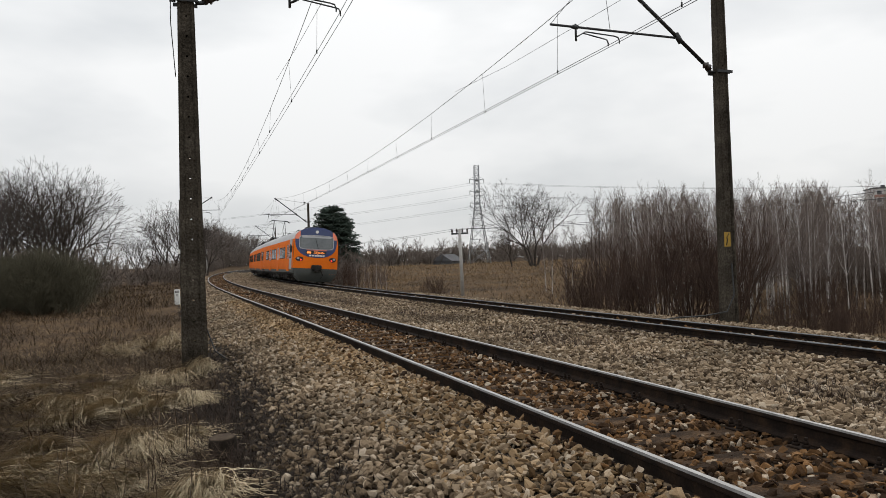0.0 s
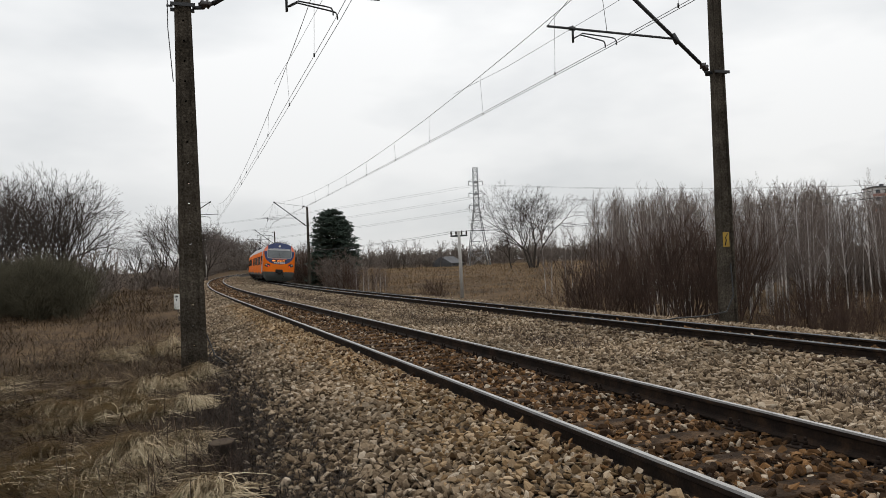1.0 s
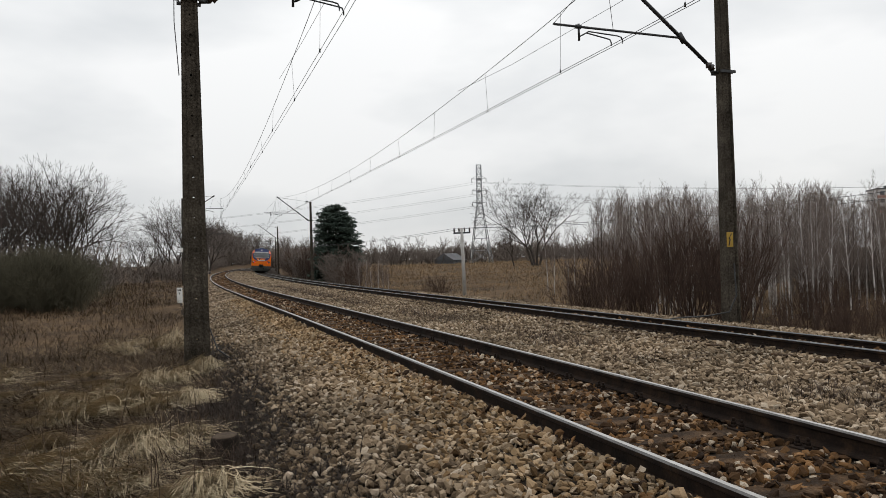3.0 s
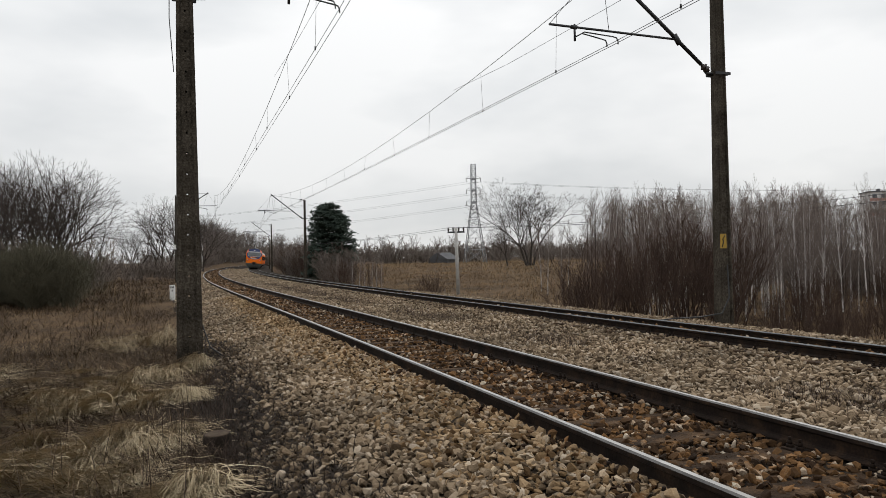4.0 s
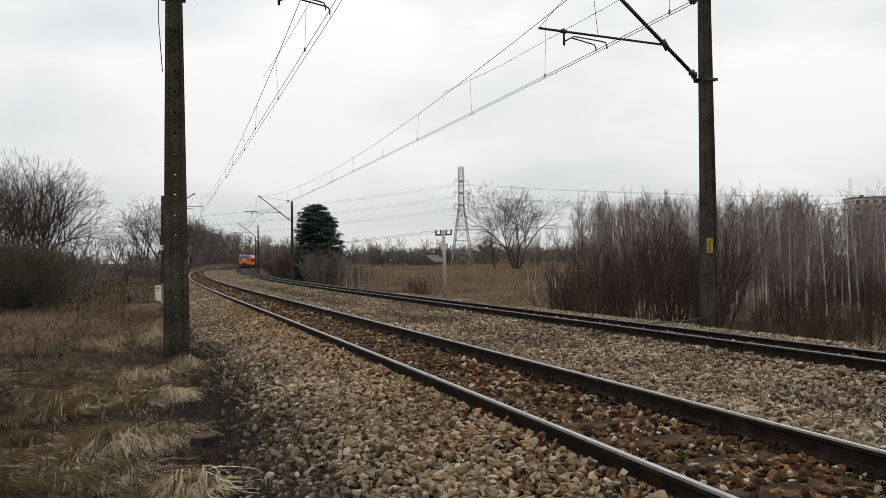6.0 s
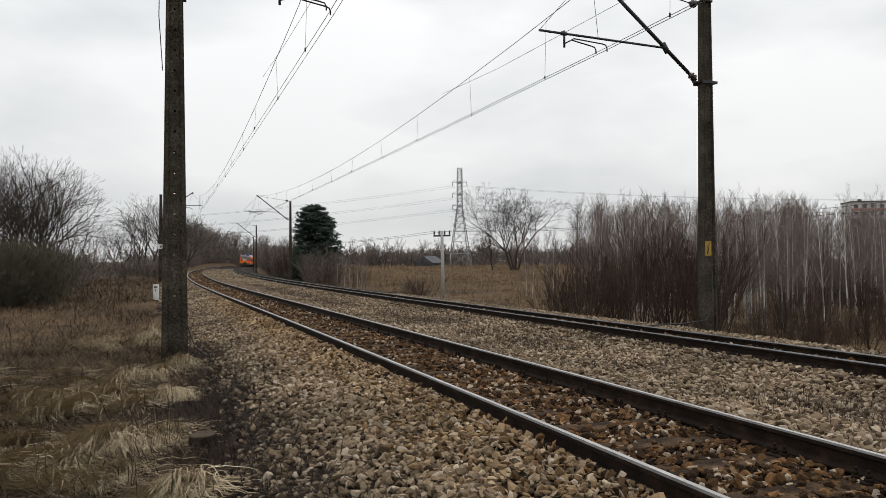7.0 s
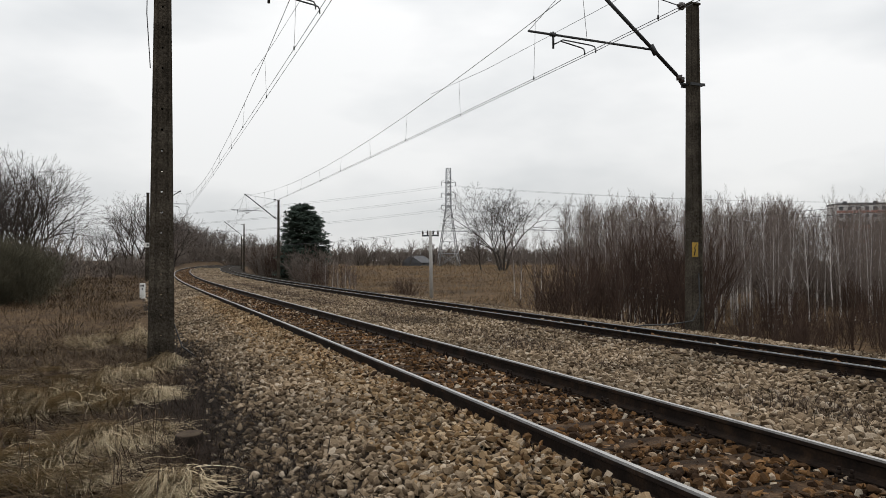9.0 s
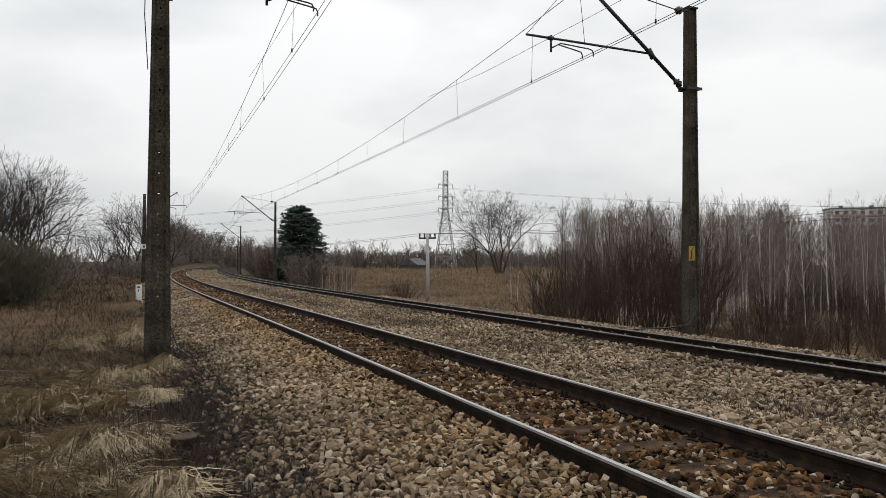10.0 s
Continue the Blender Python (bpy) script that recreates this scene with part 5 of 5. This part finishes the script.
def build_grass():
    rnd = np.random.default_rng(17)

    def lay(name, xy, length, width, lean, bend, mat, label, lim=-3.0, pieces=3, lift=0.0):
        s, o = along(xy[:, 0], xy[:, 1])
        ok = (o < lim + 0.2 * np.sin(s * 1.7)) & (np.hypot(xy[:, 0], xy[:, 1]) > 1.6)
        xy = xy[ok]
        if not np.isscalar(lean):
            lean = (lean[0][ok], lean[1])
        z = ground_height(xy[:, 0], xy[:, 1]) - 0.02 + lift * (rnd.random(len(xy)))
        floor = ground_height(xy[:, 0], xy[:, 1]) + rnd.uniform(0.0, 0.05, len(xy))
        v, f = blades(rnd, xy, z, length, width, lean, bend, pieces, floor)
        ob = new(name, fast_mesh(name, v, f, [mat]))
        return tagged(ob, label, "grass", kind="stuff")

    def combed(xy, loose=0.6):
        """The way that flattened grass lies, turning slowly over the meadow."""
        return 3.5 + 0.9 * np.sin(0.9 * xy[:, 0] + 0.5) * np.sin(0.8 * xy[:, 1] + 1.1) + 0.5 * np.sin(2.3 * xy[:, 0] - 1.7 * xy[:, 1]) + rnd.normal(0, loose, len(xy))

    # matted brown meadow, near and further off
    y = rnd.uniform(4.2, 17, 120000)
    xy = np.c_[-y * rnd.uniform(0.1, 0.66, len(y)) - 0.2, y]
    lump = np.sin(3.1 * xy[:, 0] + 1.3 * np.sin(2.2 * xy[:, 1])) * np.sin(2.7 * xy[:, 1] + 0.8 * np.sin(3.7 * xy[:, 0]))
    xy = xy[lump + rnd.normal(0, 0.55, len(y)) > -0.35]
    lay("dead_grass", xy, 0.26, 0.0085, (combed(xy, 0.8), 1.42), 0.08, M_LITTER, "matted dead brown grass", lift=0.1, lim=-3.05)
    xy, k = clumped(rnd, 16000, -9, -1.5, 5, 17, 260, 0.2)
    lay("dead_grass", xy, 0.24, 0.007, 1.0, 0.3, M_GRASS_DARK, "matted dead brown grass", lift=0.09)
    xy, k = clumped(rnd, 42000, -30, -3, 12, 40, 1100, 0.5)
    lay("dead_grass", xy, 0.36, 0.013, 1.15, 0.2, M_LITTER, "dead brown meadow grass", lift=0.06)
    xy, k = clumped(rnd, 4000, -30, -4, 14, 40, 200, 0.22)
    lay("dead_grass", xy, 0.45, 0.009, 0.45, 0.25, M_GRASS_DARK, "dead brown meadow grass")
    xy, k = clumped(rnd, 26000, -50, -8, 35, 80, 600, 1.0)
    lay("dead_grass", xy, 0.6, 0.022, 0.9, 0.3, M_LITTER, "dead brown meadow grass")

    # straw-coloured tufts whose long strands hang over like mops
    def mops(x, y, sx, sy, count, strands, high, long, way, loose):
        cx, cy = rnd.normal(x, sx, count), rnd.normal(y, sy, count)
        n = count * strands
        k = np.arange(n) % count
        high_k, way_k = (high * rnd.uniform(0.6, 1.15, count))[k], (way + rnd.normal(0, 0.3, count))[k]
        rr, ra = 0.16 * np.sqrt(rnd.random(n)), rnd.uniform(0, 2 * np.pi, n)
        root = np.c_[cx[k] + rr * np.cos(ra), cy[k] + rr * np.sin(ra)]
        a = way_k + rnd.normal(0, loose, n)
        a = np.where(rnd.random(n) < 0.06, ra, a)
        ln = 0.72 * long * np.exp(rnd.normal(0, 0.28, n))
        start = high_k * (0.35 + 0.65 * rnd.random(n)) * (1 - (rr / 0.22) ** 2)
        ground = ground_height(root[:, 0], root[:, 1])
        curl, w = rnd.normal(0, 0.35, n), rnd.uniform(0.003, 0.0078, n)
        rows, lie = [], 0.05 + 0.08 * rnd.random(n)
        for j in range(7):
            t = j / 6
            b = a + curl * t
            c = root + np.c_[np.cos(b), np.sin(b)] * (ln * t ** 0.85)[:, None]
            z = ground + np.maximum(start * (1 - t * t) + 0.22 * ln * t * (1 - t), lie) + 0.01 * np.sin(9 * t + curl * 7)
            side = np.c_[-np.sin(b), np.cos(b)] * (w * (1 - 0.75 * t * t) / 2)[:, None]
            rows += [np.c_[c - side, z], np.c_[c + side, z + w * 0.4]]
        f = np.array([[2 * q, 2 * q + 1, 2 * q + 3, 2 * q + 2] for q in range(6)])
        f = (f[None] + (np.arange(n) * 14)[:, None, None]).reshape(-1, 4)
        ob = new("dry_grass_tufts", fast_mesh("dry_grass_tufts", np.stack(rows, 1).reshape(-1, 3), f, [M_GRASS]))
        tagged(ob, "straw-coloured tufts of long dry grass hanging over", "grass", kind="stuff")

    mops(-4.5, 9.3, 0.4, 0.42, 15, 330, 0.28, 0.5, 4.1, 0.38)
    mops(-3.75, 9.5, 0.2, 0.12, 5, 420, 0.2, 0.42, 4.8, 0.45)
    mops(-3.2, 7.1, 0.26, 0.22, 12, 330, 0.24, 0.52, 4.2, 0.4)
    mops(-3.6, 6.5, 0.36, 0.22, 16, 330, 0.16, 0.5, 4.0, 0.35)
    mops(-4.0, 6.2, 0.45, 0.25, 16, 300, 0.1, 0.5, 3.7, 0.35)
    mops(-2.8, 6.1, 0.22, 0.12, 6, 300, 0.12, 0.45, 4.4, 0.5)
    mops(-1.98, 5.6, 0.12, 0.07, 4, 420, 0.24, 0.38, 4.5, 0.55)
    mops(-4.7, 11.6, 0.3, 0.6, 8, 210, 0.34, 0.42, 4.2, 0.8)
    mops(-6.4, 11.2, 0.9, 1.0, 14, 150, 0.14, 0.5, 3.6, 0.7)
    mops(-6.6, 16.0, 0.6, 1.2, 12, 120, 0.4, 0.4, 4.0, 1.2)
    # black rotten litter in the hollow round the stump and on the stones' edge
    y = rnd.uniform(6.6, 9.3, 9000)
    xy = np.c_[rnd.normal(-0.375, 0.045, len(y)) * y, y]
    lay("rotten_litter", xy, 0.2, 0.008, (rnd.uniform(0, 6.28, len(y)), 1.4), 0.05, M_PEAT, "black rotten stalks and leaves", lim=-2.3, lift=0.06)
    s, o = rnd.uniform(1, 12, 15000), -2.62 + rnd.normal(0, 0.27, 15000)
    p = line_places(s, o, bed_height(o) + 0.03)
    v, f = blades(rnd, p[:, :2], p[:, 2], 0.14, 0.008, 1.4, 0.05)
    tagged(new("rotten_litter", fast_mesh("rotten_litter", v, f, [M_PEAT])), "black rotten stalks over the edge of the stones", "grass", kind="stuff")
    # dead stalks
    xy = np.c_[rnd.uniform(-5.5, -1.5, 420), rnd.uniform(4, 13, 420)]
    lay("dead_weeds", xy, 0.5, 0.006, 0.22, 0.12, M_WEED, "thin dead weed stalks", lim=-2.5)
    xy, k = clumped(rnd, 2600, -3.7, -1.7, 5.6, 11.0, 60, 0.26)
    lay("dead_weeds", xy, 0.28, 0.004, 0.5, 0.2, M_WEED, "tangle of thin dead weed stalks", lim=-2.2)
    # weeds between the tracks and beside the mast
    s, o = rnd.uniform(-3, 45, 15000), 2.7 + rnd.normal(0, 0.34, 15000)
    keep = np.sin(s * 0.9) + np.sin(s * 2.3 + 1) + rnd.normal(0, 0.5, len(s)) > 0.2
    p = line_places(s[keep], o[keep], bed_height(o[keep]))
    v, f = blades(rnd, p[:, :2], p[:, 2], 0.22, 0.006, 0.6, 0.3)
    tagged(new("track_weeds", fast_mesh("track_weeds", v, f, [M_WEED])), "low dead weeds growing between the tracks", "grass", kind="stuff")
    # far field beyond the line
    xy = np.c_[rnd.uniform(-35, 40, 70000), rnd.uniform(26, 130, 70000)]
    lump = np.sin(0.55 * xy[:, 0] + 1.2 * np.sin(0.3 * xy[:, 1])) * np.sin(0.35 * xy[:, 1] + 0.9 * np.sin(0.6 * xy[:, 0]))
    xy = xy[lump + rnd.normal(0, 0.5, len(xy)) > -0.3]
    s, o = along(xy[:, 0], xy[:, 1])
    xy = xy[o > GAP + 4.6]
    z = ground_height(xy[:, 0], xy[:, 1]) - 0.03
    v, f = blades(rnd, xy, z, 0.5, 0.024, 0.75, 0.35)
    tagged(new("field_grass", fast_mesh("field_grass", v, f, [M_FIELD])), "tall dead grass in the field", "grass", kind="stuff")
    xy = np.c_[rnd.uniform(-45, 60, 26000), rnd.uniform(125, 245, 26000)]
    s, o = along(xy[:, 0], xy[:, 1])
    xy = xy[o > GAP + 5.5]
    v, f = blades(rnd, xy, ground_height(xy[:, 0], xy[:, 1]) - 0.03, 0.6, 0.06, 0.7, 0.35)
    tagged(new("field_grass", fast_mesh("field_grass", v, f, [M_FIELD])), "tawny dead grass at the far end of the field", "grass", kind="stuff")
    xy, k = clumped(rnd, 7000, -30, 14, 40, 125, 420, 1.3)
    s, o = along(xy[:, 0], xy[:, 1])
    xy = xy[o > GAP + 5.5]
    v, f = blades(rnd, xy, ground_height(xy[:, 0], xy[:, 1]) - 0.03, 0.5, 0.024, 0.75, 0.25)
    tagged(new("field_weeds", fast_mesh("field_weeds", v, f, [M_GRASS_DARK])), "tall dead brown weeds in the field", "grass", kind="stuff")


# ------------------------------------------------------------------ pylon, poles, far buildings
def strut(bm, a, b, r):
    tube(bm, [a, b], r, 4)


def build_pylon(x, y, height, foot):
    z0 = ground_at(x, y)
    ob = empty("transmission_pylon", pose(x, y, z0, 0, 0, 8))
    waist, top_w = height * 0.60, 1.35
    levels = [0, 0.13, 0.25, 0.36, 0.46, 0.54, 0.60, 0.66, 0.72, 0.78, 0.84, 0.90, 0.96, 1.0]

    def half(z):
        return np.interp(z, [0, waist, height], [foot / 2, top_w / 2 * 1.15, top_w / 2])

    for sx in (-1, 1):
        for sy in (-1, 1):
            part("leg", tubed([(sx * half(0), sy * half(0), 0), (sx * half(waist), sy * half(waist), waist), (sx * half(height), sy * half(height), height)], 0.11, 4), M_STEEL_GALV, ob)
    for a, b in zip(levels, levels[1:]):
        a, b = a * height, b * height
        for turn in range(4):
            c, s = (1, 0, -1, 0)[turn], (0, 1, 0, -1)[turn]

            def pt(u, z):
                h = half(z)
                return (c * h - s * u * h, s * h + c * u * h, z)

            for u0, z_0, u1, z_1 in ((-1, a, 1, b), (1, a, -1, b), (-1, b, 1, b)):
                part("brace", tubed([pt(u0, z_0), pt(u1, z_1)], 0.055, 4), M_STEEL_GALV, ob)
    for z in (0.615, 0.735, 0.855):
        z *= height
        bm = bmesh.new()
        for sx in (-1, 1):
            for sy in (-1, 1):
                strut(bm, (sx * half(z), sy * half(z), z), (sx * 2.3, 0, z + 0.15), 0.06)
            strut(bm, (sx * half(z), 0, z + 1.0), (sx * 2.3, 0, z + 0.15), 0.05)
        box(bm, -half(z), -half(z), z - 0.25, half(z), half(z), z + 0.25)
        part("crossarm", bm, M_STEEL_GALV, ob)
        for sx in (-1, 1):
            part("insulator", tubed([(sx * 2.2, 0, z + 0.1), (sx * 2.2, 0, z - 1.0)], 0.09, 6), M_INSUL, ob)
    tagged(ob, "tall grey steel lattice transmission pylon", "pylon")
    for z in (0.615, 0.735, 0.855):
        for sx in (-1, 1):
            base = Vector((x + sx * 2.2, y, z0 + z * height - 1.0))
            for far in (Vector((-330, 110, 2)), Vector((330, -55, 4))):
                pts = []
                for k in range(25):
                    t = k / 24
                    pts.append(base + far * t - Vector((0, 0, 4 * t * (1 - t) * 9)))
                wire("power_line", pts, 0.022, M_STEEL_DARK, None, "thin sagging high-voltage line", "wire", "high-voltage lines")


def build_pole(x, y, top):
    z0 = ground_at(x, y)
    ob = empty("utility_pole", pose(x, y, z0 - 0.2, 0, -1.0, 0))
    h = top - z0 + 0.2
    part("post", tubed([(0, 0, 0), (0, 0, h)], [0.15, 0.11], 10), M_CONCRETE_LIGHT, ob, "pale concrete post")
    part("crossarm", boxed(-0.62, -0.06, h - 0.38, 0.62, 0.06, h - 0.26, bevel=0.01), M_STEEL_DARK, ob)
    for dx in (-0.55, -0.2, 0.2, 0.55):
        bm = bmesh.new()
        insulator(bm, (dx, 0, h - 0.26), (dx, 0, h + 0.05), 0.075)
        part("insulator", bm, M_INSUL, ob)
    tagged(ob, "pale concrete utility pole standing in the field", "pole")
    for dx in (-0.55, 0.55):
        a = Vector((x + dx, y, top + 0.02))
        for b, sag in ((Vector((-30 + dx, 105, 3.6)), 0.5), (Vector((19.5, 31 + dx, 3.5 + 0.35 * dx)), 0.35)):
            wire("service_wire", [a.lerp(b, k / 14) - Vector((0, 0, sag * 4 * k / 14 * (1 - k / 14))) for k in range(15)], 0.011, M_STEEL_DARK, None, "thin sagging overhead service wire", "wire", "service wires")


def build_block(x, y, turn, length, depth, height):
    """A far block of flats: red and pale storeys with windows."""
    ob = empty("apartment_building", pose(x, y, 0, 0, 0, turn))
    part("wall", boxed(-length / 2, 0, -2, length / 2, depth, height), M_PLASTER, ob, "pale panel walls")
    part("roof", boxed(-length / 2 - 0.4, -0.4, height, length / 2 + 0.4, depth + 0.4, height + 0.5), M_ROOF, ob)
    for k in range(9):
        part("chimney", boxed(-length / 2 + 4 + k * length / 9.5, 4, height + 0.5, -length / 2 + 5.2 + k * length / 9.5, 5.5, height + 1.6), M_ROOF, ob)
    storeys = int(height / 3)
    pane = fast_mesh("pane", [(-0.8, -0.06, -0.75), (0.8, -0.06, -0.75), (0.8, -0.06, 0.75), (-0.8, -0.06, 0.75), (-0.8, 0.2, -0.75), (0.8, 0.2, -0.75), (0.8, 0.2, 0.75), (-0.8, 0.2, 0.75)], [(0, 1, 2, 3), (0, 4, 5, 1), (3, 2, 6, 7), (0, 3, 7, 4), (1, 5, 6, 2)], [M_PANE])
    for f in range(storeys):
        z = height - 1.6 - f * 3
        if f > 6:
            break
        if f % 2 == 0:
            part("spandrel", boxed(-length / 2, -0.1, z - 1.9, length / 2, 0.02, z - 0.85), M_BRICK, ob, "dull red cladding band")
        for k in range(int(length / 3.2)):
            w = part_mesh("window", pane, ob)
            w.location = (-length / 2 + 1.8 + k * 3.2, -0.06, z)
    return tagged(ob, "long far block of flats with red and pale storeys", "building")


def build_house(x, y, w, d, wall, ridge, turn):
    ob = empty("house", pose(x, y, ground_at(x, y) - 0.1, 0, 0, turn))
    part("wall", boxed(-w / 2, -d / 2, 0, w / 2, d / 2, wall), M_ROOF, ob)
    bm = bmesh.new()
    v = [bm.verts.new(p) for p in ((-w / 2 - 0.4, -d / 2 - 0.4, wall), (w / 2 + 0.4, -d / 2 - 0.4, wall), (w / 2 + 0.4, d / 2 + 0.4, wall), (-w / 2 - 0.4, d / 2 + 0.4, wall), (-w / 2 - 0.4, 0, ridge), (w / 2 + 0.4, 0, ridge))]
    for f in ((0, 1, 5, 4), (2, 3, 4, 5), (0, 4, 3), (1, 2, 5), (3, 2, 1, 0)):
        bm.faces.new([v[i] for i in f])
    part("roof", bm, M_ROOF, ob)
    for dx in (-w / 4, w / 4):
        part("window", boxed(dx - 0.5, -d / 2 - 0.04, wall * 0.4, dx + 0.5, -d / 2 + 0.05, wall * 0.8), M_PANE, ob)
    return tagged(ob, "small far house with a grey gable roof", "house")


# ------------------------------------------------------------------ small things by the line
def build_small():
    # sawn stump
    x, y = -2.33, 6.95
    z = -0.63
    ob = empty("tree_stump", pose(x, y, z, 3, -2, 0))
    bm = bmesh.new()
    tube(bm, [(0, 0, -0.1), (0, 0, 0.05), (0, 0, 0.22), (0, 0, 0.235)], [0.17, 0.135, 0.125, 0.118], 18)
    part("bark", bm, M_ROT, ob, "dark rotten bark")
    part("sawn_top", tubed([(0, 0, 0.22), (0, 0, 0.242)], 0.112, 18), M_WOOD_END, ob, "pale sawn top")
    tagged(ob, "low sawn tree stump in dead grass", "stump")
    # yellow plate on the far-side mast
    m = on_line_pose(10.8, RIGHT_O, 1.42) @ pose(-0.12, -0.17, 0)
    ob = empty("warning_sign", m)
    part("plate", boxed(-0.085, -0.012, -0.16, 0.085, 0, 0.16, bevel=0.004), M_YELLOW, ob, "yellow enamel plate")
    bm = bmesh.new()
    tube(bm, [(-0.04, -0.018, -0.13), (0.0, -0.018, 0.0), (-0.03, -0.018, 0.03), (0.04, -0.018, 0.13)], 0.012, 5)
    part("bolt_mark", bm, M_BLACK, ob, "black flash mark")
    tagged(ob, "yellow enamel warning plate on a concrete mast", "sign")
    # white plates on the second mast of the near track
    m = on_line_pose(70, LEFT_O, 2.6) @ pose(0, -0.2, 0)
    ob = empty("mast_plate", m)
    part("plate", boxed(-0.28, -0.012, -0.2, 0.28, 0, 0.2, bevel=0.004), M_WHITE, ob)
    part("mark", boxed(-0.08, -0.02, -0.1, 0.08, -0.011, 0.1), M_BLACK, ob)
    tagged(ob, "white number plate on a concrete mast", "sign")
    # small white post beside the near track
    ob = empty("marker_post", pose(-14.2, 35.5, ground_at(-14.2, 35.5), 0, 0, 8))
    part("stone", boxed(-0.12, -0.06, -0.1, 0.12, 0.06, 0.72, bevel=0.015), M_WHITE, ob, "white painted stone")
    for z0, z1 in ((0.56, 0.65), (0.4, 0.5)):
        for dx in (-0.055, 0.0, 0.055) if z0 > 0.5 else (0.0,):
            part("mark", boxed(dx - 0.02, -0.066, z0, dx + 0.02, -0.058, z1), M_BLACK, ob)
    tagged(ob, "white stone marker with black marks in the grass", "marker")
    # pale post by the bend
    p = on_line(150, -4.2, 0)
    ob = empty("signal_post", pose(p.x, p.y, ground_at(p.x, p.y), 0, 0, 10))
    part("post", tubed([(0, 0, -0.2), (0, 0, 5.0)], 0.11, 8), M_CONCRETE_LIGHT, ob)
    tagged(ob, "pale slim post beside the bend of the line", "post")
    # bonding cables from the masts to the rails
    pts = [on_line(10.7, LEFT_O + 0.21, 0.1), on_line(10.5, LEFT_O + 0.32, -0.25), on_line(10.3, LEFT_O + 0.55, -0.42), on_line(10.3, LEFT_O + 0.8, -0.4), on_line(10.6, LEFT_O + 1.05, -0.3), on_line(11.2, LEFT_O + 1.5, -0.24), on_line(11.6, LEFT_O + 2.15, -0.17)]
    wire("bonding_cable", pts, 0.013, M_BLACK, None, "black bonding cable from mast to rail", "cable")
    pts = [on_line(10.6, RIGHT_O - 0.05, 0.9), on_line(10.5, RIGHT_O - 0.1, 0.2), on_line(10.5, RIGHT_O - 0.3, -0.15), on_line(10.6, RIGHT_O - 0.8, -0.22), on_line(10.8, RIGHT_O - 1.4, -0.24), on_line(10.9, RIGHT_O - 2.0, -0.3)]
    wire("bonding_cable", pts, 0.016, M_BLACK, None, "black bonding cable from mast to rail", "cable")
    pts = [on_line(10.7, LEFT_O - 0.13, 6.8), on_line(10.6, LEFT_O - 0.24, 6.0), on_line(10.6, LEFT_O - 0.25, 5.3), on_line(10.65, LEFT_O - 0.19, 4.4)]
    wire("bonding_cable", pts, 0.008, M_BLACK, None, "thin black cable hanging along a mast", "cable")


build_trees()
build_conifer(-17.9, 95.0, 10.1, 6.5)
build_grass()
build_pylon(0.7, 232.0, 30.0, 6.4)
build_pole(-1.05, 55.0, 3.35)
build_block(213.0, 300.0, -10, 110.0, 12.0, 24.0)
build_house(-9.2, 243.0, 7, 7, 1.2, 3.4, 60)
build_small()
build_sleepers()
build_stones(BED)
motions()
